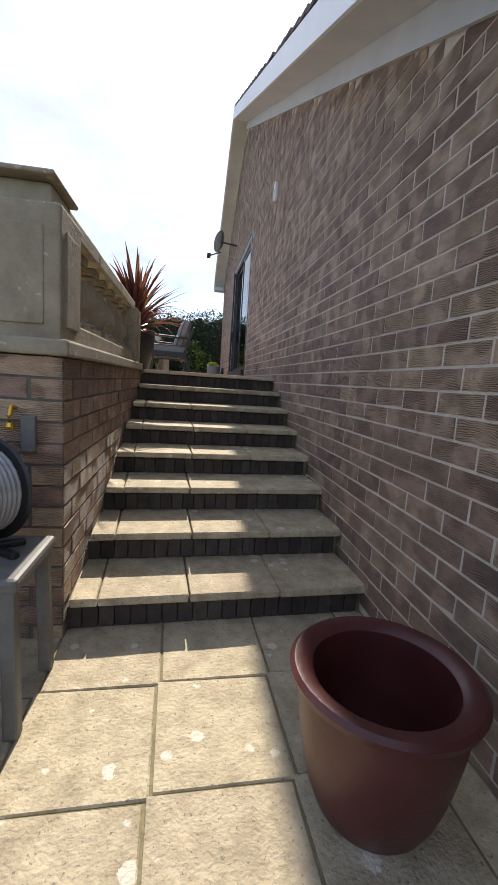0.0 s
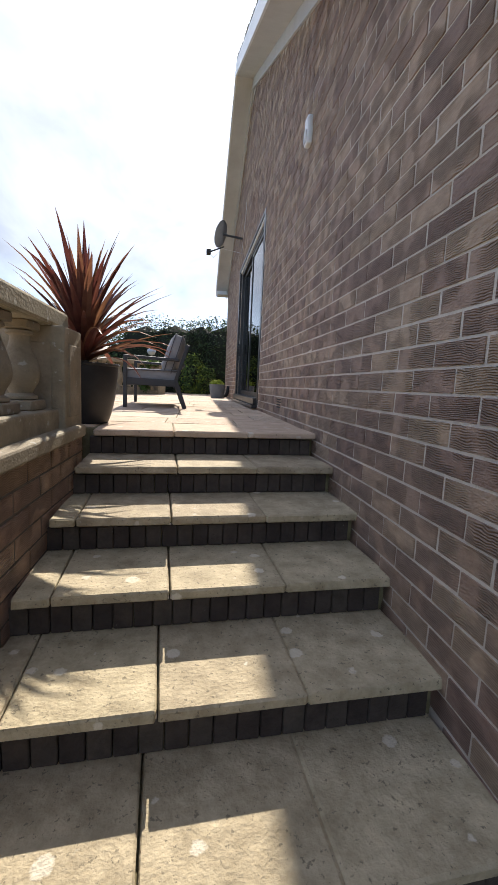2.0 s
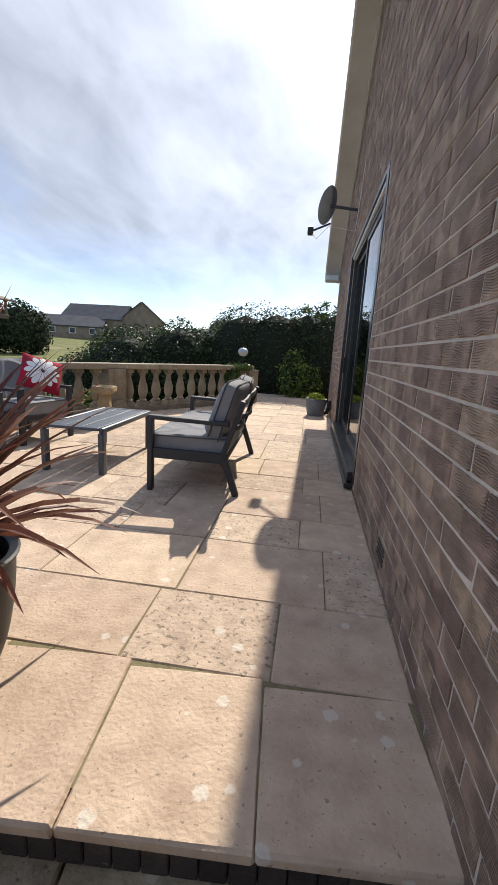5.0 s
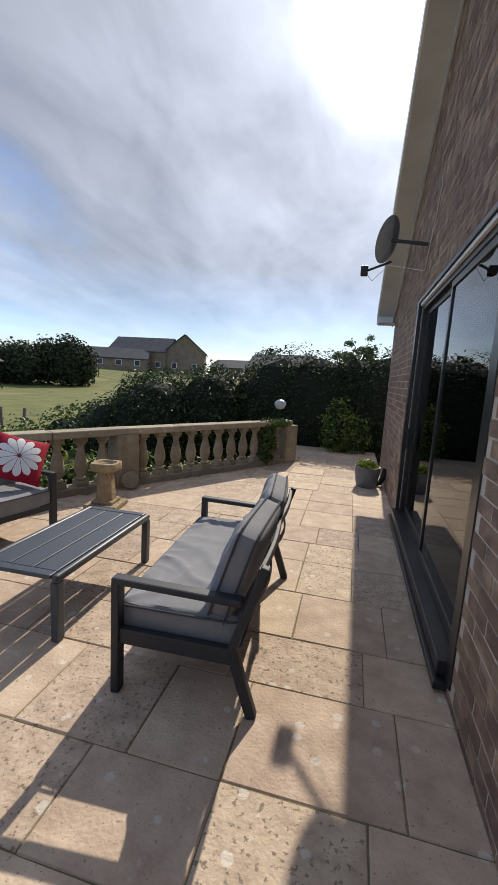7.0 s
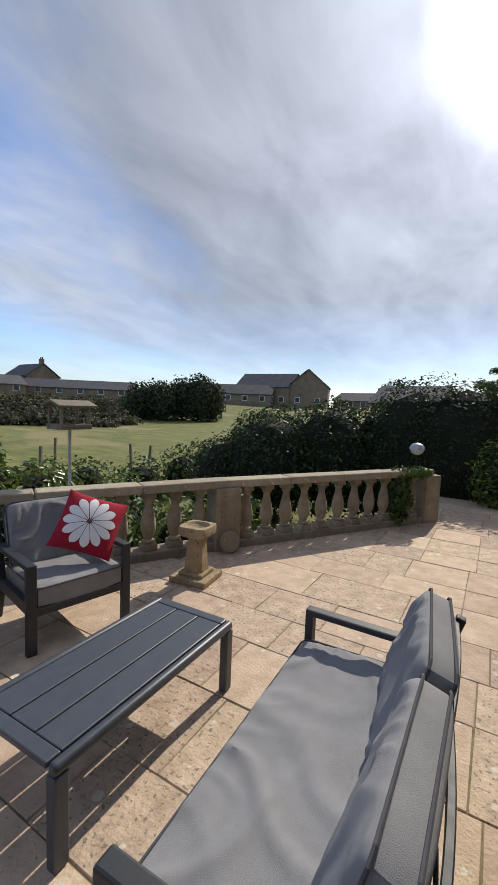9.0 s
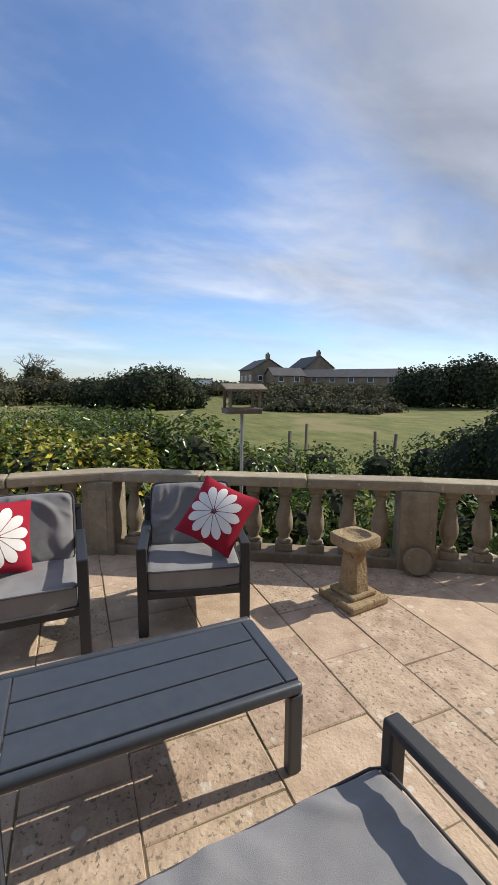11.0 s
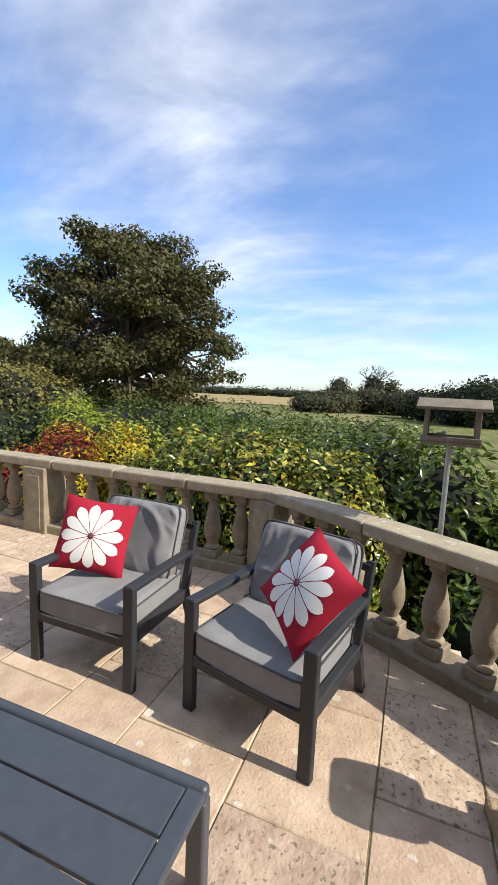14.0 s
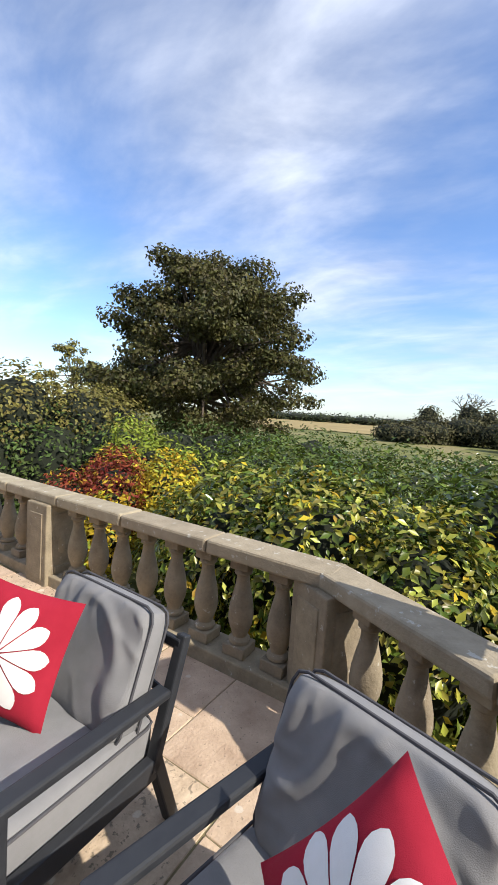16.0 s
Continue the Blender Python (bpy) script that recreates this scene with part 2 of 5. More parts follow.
M_COPING = material("coping_stone", (0.27, 0.23, 0.16), (0.40, 0.345, 0.25), 6, 0.9, 0.6, 60, spots=(0.52, 0.50, 0.44), vary=0.12, spot_scale=14, spot_cut=0.63, coords="World")
M_METAL = material("charcoal_powder_coat", (0.018, 0.020, 0.025), (0.026, 0.029, 0.035), 30, 0.58, 0.06, 400, spec=0.5)
M_TABLE = material("slate_grey_powder_coat", (0.046, 0.055, 0.070), (0.060, 0.070, 0.086), 20, 0.42, 0.06, 400, spec=0.5)
M_FABRIC = material("grey_outdoor_fabric", (0.215, 0.215, 0.222), (0.27, 0.27, 0.278), 5, 0.9, 0.35, 380, spec=0.2)
M_PIPING = material("dark_piping", (0.07, 0.07, 0.078), (0.09, 0.09, 0.1), 20, 0.9, 0.2, 300, spec=0.2)
M_RED = material("crimson_cotton", (0.30, 0.012, 0.030), (0.37, 0.020, 0.042), 7, 0.85, 0.3, 420, spec=0.2)
M_WHITE = material("white_applique", (0.74, 0.73, 0.71), (0.82, 0.81, 0.80), 9, 0.85, 0.2, 420, spec=0.2)
M_UPVC = material("white_upvc", (0.70, 0.72, 0.74), (0.78, 0.79, 0.80), 2, 0.4, 0.05, 60, spec=0.5)
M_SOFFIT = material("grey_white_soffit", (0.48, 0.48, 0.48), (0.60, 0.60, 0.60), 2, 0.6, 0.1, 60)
M_ROOF = material("roof_tile", (0.09, 0.07, 0.06), (0.17, 0.13, 0.11), 5, 0.85, 0.5, 50, vary=0.2, island=True)
M_FRAME = material("dark_door_frame", (0.018, 0.017, 0.017), (0.03, 0.028, 0.027), 12, 0.35, 0.05, 90, spec=0.5)
M_DISH = material("dish_grey", (0.20, 0.205, 0.215), (0.27, 0.275, 0.285), 8, 0.5, 0.1, 60)
M_BLACK = material("black_plastic", (0.012, 0.012, 0.013), (0.025, 0.025, 0.027), 10, 0.45, 0.1, 120)
M_PLUM = material("plum_glazed_pot", (0.055, 0.012, 0.012), (0.085, 0.022, 0.020), 6, 0.38, 0.15, 60, spec=0.5)
M_BENCH = material("grey_plastic", (0.115, 0.108, 0.098), (0.175, 0.165, 0.15), 10, 0.6, 0.1, 90)
M_HOSE = material("grey_hose", (0.28, 0.28, 0.29), (0.40, 0.40, 0.41), 10, 0.5, 0.1, 120)
M_BRASS = material("brass", (0.55, 0.32, 0.05), (0.68, 0.42, 0.09), 20, 0.35, 0.05, 200, metal=0.9)
M_ZINC = material("grey_zinc_planter", (0.10, 0.11, 0.12), (0.16, 0.17, 0.185), 8, 0.5, 0.1, 60)
M_WOOD = material("weathered_wood", (0.13, 0.11, 0.08), (0.26, 0.23, 0.18), 8, 0.85, 0.5, 60, stretch=(1, 1, 0.15))
M_GALV = material("galvanised_steel", (0.36, 0.38, 0.40), (0.48, 0.50, 0.52), 20, 0.4, 0.05, 100, metal=0.6)
M_BARK = material("bark", (0.055, 0.042, 0.032), (0.13, 0.105, 0.08), 6, 0.95, 0.8, 30, stretch=(1, 1, 0.3))
M_DEADWOOD = material("dead_wood", (0.15, 0.13, 0.11), (0.25, 0.22, 0.19), 6, 0.95, 0.4, 30)
M_BATH = material("bird_bath_stone", (0.24, 0.165, 0.09), (0.42, 0.33, 0.20), 10, 0.9, 1.0, 50, spots=(0.12, 0.085, 0.05), spot_scale=18, spot_cut=0.62, bump_dist=0.012)
M_GLASS_GLOBE = material("frosted_globe", (0.5, 0.5, 0.48), (0.6, 0.6, 0.58), 8, 0.2, 0.0)
M_WALLSTONE = material("far_house_stone", (0.16, 0.12, 0.085), (0.27, 0.21, 0.15), 0.8, 0.9, 0.3, 5, coords="World")
M_SLATE = material("far_slate_roof", (0.055, 0.055, 0.06), (0.10, 0.098, 0.105), 0.7, 0.8, 0.3, 4, coords="World")
M_DARKGLASS = material("far_window", (0.03, 0.035, 0.04), (0.06, 0.065, 0.07), 1, 0.15, 0.0)
M_RENDER = material("white_shed_cladding", (0.62, 0.64, 0.66), (0.72, 0.74, 0.76), 0.3, 0.7, 0.1, 5)
M_ROOM = material("room_plaster", (0.30, 0.29, 0.27), (0.36, 0.35, 0.33), 2, 0.9, 0.1, 40)
M_SEA = material("sea", (0.10, 0.17, 0.25), (0.16, 0.24, 0.33), 0.01, 0.3, 0.0)


def leaf_mat(name, a, b, vary=0.35, gloss=0.5, transmit=0.25, spec=0.22):
    return material(name, a, b, 0.9, gloss, 0.0, 6, vary=vary, island=True, coords="World", transmit=transmit, spec=spec)


L_TREE = leaf_mat("sycamore_leaf", (0.034, 0.042, 0.014), (0.115, 0.100, 0.036), vary=0.55)
L_HEDGE = leaf_mat("dark_hedge_leaf", (0.020, 0.036, 0.012), (0.042, 0.066, 0.022))
L_LAUREL = leaf_mat("laurel_leaf", (0.042, 0.078, 0.011), (0.145, 0.185, 0.030), gloss=0.24, spec=0.5, vary=0.45)
L_VARIEG = leaf_mat("variegated_leaf", (0.16, 0.20, 0.03), (0.46, 0.42, 0.07), vary=0.5, gloss=0.35, spec=0.5)
L_YELLOW = leaf_mat("yellow_leaf", (0.42, 0.28, 0.018), (0.52, 0.40, 0.035), vary=0.35)
L_RED = leaf_mat("red_acer_leaf", (0.16, 0.022, 0.018), (0.26, 0.06, 0.025), vary=0.4)
L_OLIVE = leaf_mat("olive_shrub_leaf", (0.13, 0.125, 0.035), (0.24, 0.205, 0.06))
L_GREEN = leaf_mat("mid_green_leaf", (0.05, 0.085, 0.022), (0.095, 0.14, 0.035))
L_LIME = leaf_mat("lime_leaf", (0.16, 0.22, 0.025), (0.30, 0.34, 0.045))
L_FAR = leaf_mat("far_leaf", (0.028, 0.040, 0.018), (0.055, 0.070, 0.030), gloss=0.8, transmit=0.1)
L_SCRUB = leaf_mat("scrub_leaf", (0.060, 0.062, 0.030), (0.11, 0.10, 0.05), gloss=0.8, transmit=0.1)


def grass_material():
    m = material("meadow_grass", (0.065, 0.085, 0.017), (0.20, 0.195, 0.052), 0.45, 0.95, 0.6, 3.0, coords="World", stretch=(1, 2.2, 1), spots=(0.24, 0.20, 0.09), spot_scale=0.045, spot_cut=0.56, bump_dist=0.08)
    return m


M_GRASS = grass_material()


def glass_material():
    m = bpy.data.materials.new("door_glass")
    m.use_nodes = True
    nt = m.node_tree
    N, L = nt.nodes.new, nt.links.new
    g, t, mx, f = N("ShaderNodeBsdfGlossy"), N("ShaderNodeBsdfTransparent"), N("ShaderNodeMixShader"), N("ShaderNodeFresnel")
    g.inputs["Roughness"].default_value = 0.01
    t.inputs[0].default_value = (0.75, 0.78, 0.78, 1)
    f.inputs["IOR"].default_value = 1.9
    L(f.outputs[0], mx.inputs[0]); L(t.outputs[0], mx.inputs[1]); L(g.outputs[0], mx.inputs[2])
    L(mx.outputs[0], nt.nodes["Material Output"].inputs[0])
    return m


M_GLASS = glass_material()


# ---------------------------------------------------------------- mesh helpers
def mesh_of(name, bm, mat, smooth=False):
    me = bpy.data.meshes.new(name)
    bm.normal_update()
    bm.to_mesh(me)
    bm.free()
    me.materials.append(mat)
    if smooth:
        me.polygons.foreach_set("use_smooth", [True] * len(me.polygons))
        me.set_sharp_from_angle(angle=radians(40))
    return me


def part(name, bm, mat, parent, label="", smooth=False, m=None):
    ob = new(name, bm if isinstance(bm, bpy.types.Mesh) else mesh_of(name, bm, mat, smooth))
    ob.parent = parent
    if m is not None:
        ob.matrix_basis = m
    if label:
        ob["label"] = label
    return ob


def thing(name, label, category, m=None, group="", kind=""):
    e = new(name)
    e.empty_display_size = 0.1
    if m is not None:
        e.matrix_basis = m
    return tagged(e, label, category, group, kind)


def solo(name, bm, mat, label, category, m=None, group="", kind="", smooth=False):
    ob = new(name, mesh_of(name, bm, mat, smooth))
    if m is not None:
        ob.matrix_basis = m
    return tagged(ob, label, category, group, kind)


def box(bm, x0, x1, y0, y1, z0, z1, bevel=0.0, m=None, seg=2):
    r = bmesh.ops.create_cube(bm, size=1)
    t = Matrix.Translation(((x0 + x1) / 2, (y0 + y1) / 2, (z0 + z1) / 2)) @ Matrix.Diagonal((x1 - x0, y1 - y0, z1 - z0, 1))
    bmesh.ops.transform(bm, matrix=t, verts=r["verts"])
    vs = r["verts"]
    if bevel:
        es = list({e for v in vs for e in v.link_edges})
        rr = bmesh.ops.bevel(bm, geom=es, offset=bevel, segments=seg, affect="EDGES", profile=0.5)
        vs = list({v for f in rr["faces"] for v in f.verts} | {v for v in vs if v.is_valid})
    if m is not None:
        bmesh.ops.transform(bm, matrix=m, verts=vs)
    return bm


def boxed(*a, **k):
    return box(bmesh.new(), *a, **k)


def lathe(profile, seg=24, bm=None, close=True):
    bm = bm or bmesh.new()
    rings = []
    for r, z in profile:
        rings.append([bm.verts.new((r * math.cos(2 * math.pi * i / seg), r * math.sin(2 * math.pi * i / seg), z)) for i in range(seg)])
    for a, b in zip(rings, rings[1:]):
        for i in range(seg):
            bm.faces.new((a[i], a[(i + 1) % seg], b[(i + 1) % seg], b[i]))
    if close:
        bm.faces.new(list(reversed(rings[0])))
        bm.faces.new(rings[-1])
    return bm


def tube(bm, pts, radii, seg=8):
    rings = []
    n = len(pts)
    pts = [Vector(p) for p in pts]
    for i, p in enumerate(pts):
        d = (pts[min(i + 1, n - 1)] - pts[max(i - 1, 0)]).normalized()
        q = d.to_track_quat("Z", "Y")
        r = radii[i] if hasattr(radii, "__len__") else radii
        rings.append([bm.verts.new(p + q @ Vector((r * math.cos(2 * math.pi * k / seg), r * math.sin(2 * math.pi * k / seg), 0))) for k in range(seg)])
    for a, b in zip(rings, rings[1:]):
        for k in range(seg):
            bm.faces.new((a[k], a[(k + 1) % seg], b[(k + 1) % seg], b[k]))
    bm.faces.new(list(reversed(rings[0]))); bm.faces.new(rings[-1])
    return bm


def bar(bm, p, q, w, d, bevel=0.006, up=(0, 0, 1)):
    """A square bar from p to q, w wide across and d along up."""
    p, q = Vector(p), Vector(q)
    ax = (q - p).normalized()
    side = ax.cross(Vector(up)).normalized()
    top = side.cross(ax)
    m = Matrix((side, ax, top)).transposed().to_4x4()
    m.translation = p
    return box(bm, -w / 2, w / 2, 0, (q - p).length, -d / 2, d / 2, bevel, m)


def ribbon(pts, w, d):
    """A flat bar of one piece swept along pts: w thick across, d tall."""
    bm = bmesh.new()
    pts = [Vector(p) for p in pts]
    rings = []
    for i, p in enumerate(pts):
        ax = (pts[min(i + 1, len(pts) - 1)] - pts[max(i - 1, 0)]).normalized()
        side = ax.cross(Vector((0, 0, 1))).normalized()
        rings.append([bm.verts.new(p + side * a * w / 2 + Vector((0, 0, b * d / 2))) for a, b in ((-1, -0.8), (-0.7, -1), (0.7, -1), (1, -0.8), (1, 0.8), (0.7, 1), (-0.7, 1), (-1, 0.8))])
    for a, b in zip(rings, rings[1:]):
        for k in range(8):
            bm.faces.new((a[k], a[(k + 1) % 8], b[(k + 1) % 8], b[k]))
    bm.faces.new(list(reversed(rings[0]))); bm.faces.new(rings[-1])
    bmesh.ops.recalc_face_normals(bm, faces=bm.faces)
    return bm


def pydata(name, verts, faces, mat):
    me = bpy.data.meshes.new(name)
    me.from_pydata(verts, [], faces)
    me.materials.append(mat)
    return me


# ---------------------------------------------------------------- foliage
def leaf_cloud(name, centres, radii, count, size, mat, seed, aspect=2.0, shell=0.55, droop=0.0, floor_z=None, clump=0.0):
    """Leaves scattered in and on ellipsoids: two triangles folded along the midrib each."""
    rng = np.random.default_rng(seed)
    c, r = np.array(centres, float), np.array(radii, float)
    wgt = (r[:, 0] * r[:, 1] + r[:, 0] * r[:, 2] + r[:, 1] * r[:, 2])
    idx = rng.choice(len(c), count, p=wgt / wgt.sum())
    d = rng.normal(size=(count, 3))
    d /= np.linalg.norm(d, axis=1)[:, None]
    rad = shell + (1 - shell) * rng.random(count) ** 0.6
    lump = 0.98 + 0.10 * np.sin(d[:, 0] * 5 + idx) * np.cos(d[:, 1] * 6 + idx * 1.7) + 0.06 * np.sin(d[:, 2] * 9 + idx * 2.3)
    p = c[idx] + d * r[idx] * (rad * lump)[:, None]
    if clump:
        p += rng.normal(size=(count, 3)) * clump
    if floor_z is not None:
        p[:, 2] = np.maximum(p[:, 2], floor_z + 0.05 * rng.random(count))
    nrm = d + rng.normal(size=(count, 3)) * 0.55 + np.array((0, 0, 0.35))
    nrm /= np.linalg.norm(nrm, axis=1)[:, None]
    t = np.cross(nrm, rng.normal(size=(count, 3)))
    t[:, 2] -= droop
    t /= np.linalg.norm(t, axis=1)[:, None]
    s = np.cross(nrm, t)
    s /= np.linalg.norm(s, axis=1)[:, None] + 1e-9
    ln = size * (0.6 + 0.8 * rng.random(count))[:, None]
    w = ln / aspect
    fold = nrm * w * 0.25
    v = np.stack([p - t * ln * 0.5, p + s * w * 0.5 + fold, p + t * ln * 0.5, p - s * w * 0.5 + fold], 1).reshape(-1, 3)
    k = np.arange(count) * 4
    tris = np.stack([k, k + 1, k + 2, k, k + 2, k + 3], 1).reshape(-1)
    me = bpy.data.meshes.new(name)
    me.vertices.add(len(v)); me.vertices.foreach_set("co", v.ravel())
    nt = count * 2
    me.loops.add(nt * 3); me.loops.foreach_set("vertex_index", tris.astype(np.int32))
    me.polygons.add(nt); me.polygons.foreach_set("loop_start", (np.arange(nt) * 3).astype(np.int32))
    me.update(calc_edges=True)
    me.materials.append(mat)
    return me


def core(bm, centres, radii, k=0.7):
    """Dark inner mass, shade put into its colour, that keeps a dense bush from being seen through."""
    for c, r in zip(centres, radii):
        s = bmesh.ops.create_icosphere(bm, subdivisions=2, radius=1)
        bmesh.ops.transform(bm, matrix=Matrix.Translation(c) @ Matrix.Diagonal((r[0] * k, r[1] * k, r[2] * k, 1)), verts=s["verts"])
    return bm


# near-black: paints the shade inside bushes as colour; also serves as pot soil
M_CORE = material("painted_shade_and_soil", (0.006, 0.010, 0.004), (0.014, 0.018, 0.008), 8, 0.95, 0.5, 30, coords="World")


def bush(name, label, category, centres, radii, count, size, mat, seed, aspect=2.0, kcore=0.72, extra=(), shell=0.7, group="", clump=0.03):
    b = thing(name, label, category, group=group)
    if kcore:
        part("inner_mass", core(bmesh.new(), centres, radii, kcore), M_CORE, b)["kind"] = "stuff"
    part("foliage", leaf_cloud(name, centres, radii, count, size, mat, seed, aspect, shell, clump=clump), mat, b)["kind"] = "stuff"
    for nm, mt, n, sz, asp in extra:
        part(nm, leaf_cloud(nm, centres, [(x * 1.04, y * 1.04, z * 1.04) for x, y, z in radii], n, sz, mt, seed + 7, asp, 0.85, clump=clump), mt, b)["kind"] = "stuff"
    return b


def tree(name, label, base, height, crown_c, crown_r, blobs, leaves, size, mat, seed, category="tree", bark=None, aspect=1.3, trunk_r=0.3):
    rnd = random.Random(seed)
    t = thing(name, label, category)
    bm = bmesh.new()
    bx, by, bz = base
    top = Vector((crown_c[0], crown_c[1], crown_c[2] + crown_r[2] * 0.5))
    tube(bm, [(bx, by, bz), (bx + 0.05, by, bz + height * 0.25), tuple(top * 0.5 + Vector(base) * 0.5), tuple(top)], [trunk_r, trunk_r * 0.8, trunk_r * 0.55, trunk_r * 0.12], 10)
    cs, rs = [], []
    for i in range(blobs):
        a, e = rnd.uniform(0, 2 * math.pi), math.asin(rnd.uniform(-0.95, 1))
        k = rnd.uniform(0.45, 0.98)
        g = 1.08 - 0.34 * math.sin(e)
        c = Vector((crown_c[0] + g * crown_r[0] * k * math.cos(a) * math.cos(e), crown_c[1] + g * crown_r[1] * k * math.sin(a) * math.cos(e), crown_c[2] + crown_r[2] * k * math.sin(e)))
        f = rnd.uniform(0.12, 0.24)
        cs.append(tuple(c)); rs.append((crown_r[0] * f * 1.15, crown_r[1] * f * 1.15, crown_r[2] * f * 0.5))
        s = Vector(base).lerp(top, rnd.uniform(0.35, 0.8))
        mid = s.lerp(c, 0.5) + Vector((0, 0, 0.1 * height * rnd.uniform(-0.3, 0.6)))
        tube(bm, [tuple(s), tuple(mid), tuple(c)], [trunk_r * 0.34, trunk_r * 0.2, trunk_r * 0.06], 6)
    part("trunk", bm, bark or M_BARK, t, smooth=True)
    part("crown", leaf_cloud(name + "_leaf", cs, rs, leaves, size, mat, seed, aspect, 0.25, clump=size * 0.5), mat, t)["kind"] = "stuff"
    return t


# ---------------------------------------------------------------- ground
ZT = 1.312                       # terrace level
WALL_X = 1.296                   # face of the house wall


def smooth(a, b, x):
    t = np.clip((x - a) / (b - a), 0, 1)
    return t * t * (3 - 2 * t)


def ground_height(x, y):
    """Flat meadow below the terrace, a bank up to the houses, then flat to the sea."""
    r = np.hypot(x, y - 8)
    az = np.degrees(np.arctan2(-x, y - 8))
    w = smooth(92, 66, az) * smooth(-40, 0, az)
    return -0.12 + 0.35 * smooth(6, 25, r) + (2.9 * smooth(58, 92, r)) * w + 0.12 * np.sin(x * 0.21) * np.cos(y * 0.17) * smooth(12, 30, r) + 2.2 * smooth(90, 420, r) * (1 - w)


def make_ground():
    rad = [0, 3, 6, 9, 12, 15, 18, 22, 26, 31, 37, 44, 52, 58, 63, 68, 73, 78, 83, 88, 95, 110, 140, 190, 270, 400, 700, 1500, 4500]
    n = 96
    verts, faces = [(0, 8, -0.12)], []
    for r in rad[1:]:
        for i in range(n):
            a = 2 * math.pi * i / n
            x, y = r * math.sin(a), 8 + r * math.cos(a)
            verts.append((x, y, float(ground_height(np.float64(x), np.float64(y)))))
    for i in range(n):
        faces.append((0, 1 + (i + 1) % n, 1 + i))
    for k in range(len(rad) - 2):
        for i in range(n):
            a, b = 1 + k * n + i, 1 + k * n + (i + 1) % n
            faces.append((a, b, b + n, a + n))
    me = pydata("ground", verts, faces, M_GRASS)
    me.polygons.foreach_set("use_smooth", [True] * len(me.polygons))
    tagged(new("ground", me), "rough green and straw meadow grass running to the horizon", "grass field", kind="structure")


make_ground()


def straw_field():
    """A stubble field beyond the hollow, lying on the meadow."""
    verts, faces, n, k = [], [], 24, 10
    for j in range(k + 1):
        for i in range(n + 1):
            az, r = radians(97 + 30 * i / n), 75 + 120 * (j / k) ** 1.5
            x, y = -r * math.sin(az), 8 + r * math.cos(az)
            verts.append((x, y, float(ground_height(np.float64(x), np.float64(y))) + 0.12))
    for j in range(k):
        for i in range(n):
            a = j * (n + 1) + i
            faces.append((a, a + 1, a + n + 2, a + n + 1))
    tagged(new("field", pydata("field", verts, faces, M_STRAW)), "pale straw-coloured grazing field in the distance", "field", kind="structure")


M_STRAW = material("straw_grass", (0.25, 0.19, 0.075), (0.36, 0.28, 0.12), 0.12, 0.95, 0.3, 2.0, coords="World", bump_dist=0.05)
straw_field()
bm = bmesh.new()
box(bm, -4400, -900, -3600, 1200, 2.1, 2.45)
solo("water", bm, M_SEA, "thin blue strip of far sea on the horizon", "sea", kind="structure")

# ---------------------------------------------------------------- terrace block, stairs and lower patio
SKEW = 0.075                     # the steps lie a little askew to the house wall


def skewed(x, y):
    return y - SKEW * (WALL_X - x)


def slab_mesh(w, d, h, mat, seed, bevel=0.005):
    rnd = random.Random(seed)
    bm = boxed(-w / 2, w / 2, -d / 2, d / 2, -h, 0, bevel, seg=1)
    for v in bm.verts:
        v.co.x += rnd.uniform(-0.003, 0.003); v.co.y += rnd.uniform(-0.003, 0.003); v.co.z += rnd.uniform(-0.0015, 0.0015)
    return mesh_of("slab", bm, mat)


# pier corners of the outer balustrade, inner face line
P_SOUTH, P0, P1, P2 = Vector((-4.05, 1.95)), Vector((-4.05, 8.05)), Vector((-2.53, 10.80)), Vector((-0.62, 13.85))


def poly_prism(bm, pts, z0, z1):
    lo, hi = [bm.verts.new((x, y, z0)) for x, y in pts], [bm.verts.new((x, y, z1)) for x, y in pts]
    bm.faces.new(list(reversed(lo))); bm.faces.new(hi)
    n = len(pts)
    for i in range(n):
        bm.faces.new((lo[i], lo[(i + 1) % n], hi[(i + 1) % n], hi[i]))
    return bm


TERRACE = [(-0.42, 1.86), (-0.42, 4.80), (WALL_X, 4.92), (WALL_X, 16.2), (-1.4, 16.2), (-0.85, 13.95), (-2.75, 10.9), (-4.3, 8.1), (-4.3, 1.86)]
terrace = solo("terrace_floor", poly_prism(bmesh.new(), TERRACE, -0.4, ZT - 0.006), M_JOINT, "cream sandstone paving slabs with dark open joints", "paving", kind="structure")
patio = solo("patio_floor", boxed(-3.2, WALL_X, -5.0, 1.9, -0.3, -0.006), M_JOINT, "square sunlit concrete paving slabs with mossy joints", "paving", kind="structure")

RISE, TREAD_Y = 0.164, 0.4245
stairs = thing("stairs", "flight of eight stone-slab steps with dark brick risers", "stairs", kind="structure")
STEP_X0 = -0.27
for k in range(1, 9):
    yn = 1.852 + TREAD_Y * (k - 1)
    z = RISE * k
    if k < 8:
        bm = bmesh.new()
        poly_prism(bm, [(STEP_X0 - 0.1, skewed(STEP_X0, yn) + 0.06), (WALL_X, yn + 0.06), (WALL_X, 4.9), (STEP_X0 - 0.1, 4.9)], z - RISE - 0.02, z - 0.045)
        part("step_core", bm, M_JOINT, stairs)

# ---------------------------------------------------------------- house
RIDGE_Y, RIDGE_Z, VERGE_X = 9.75, 7.15, 0.95
HOUSE_Y0, HOUSE_Y1 = -3.0, 14.1


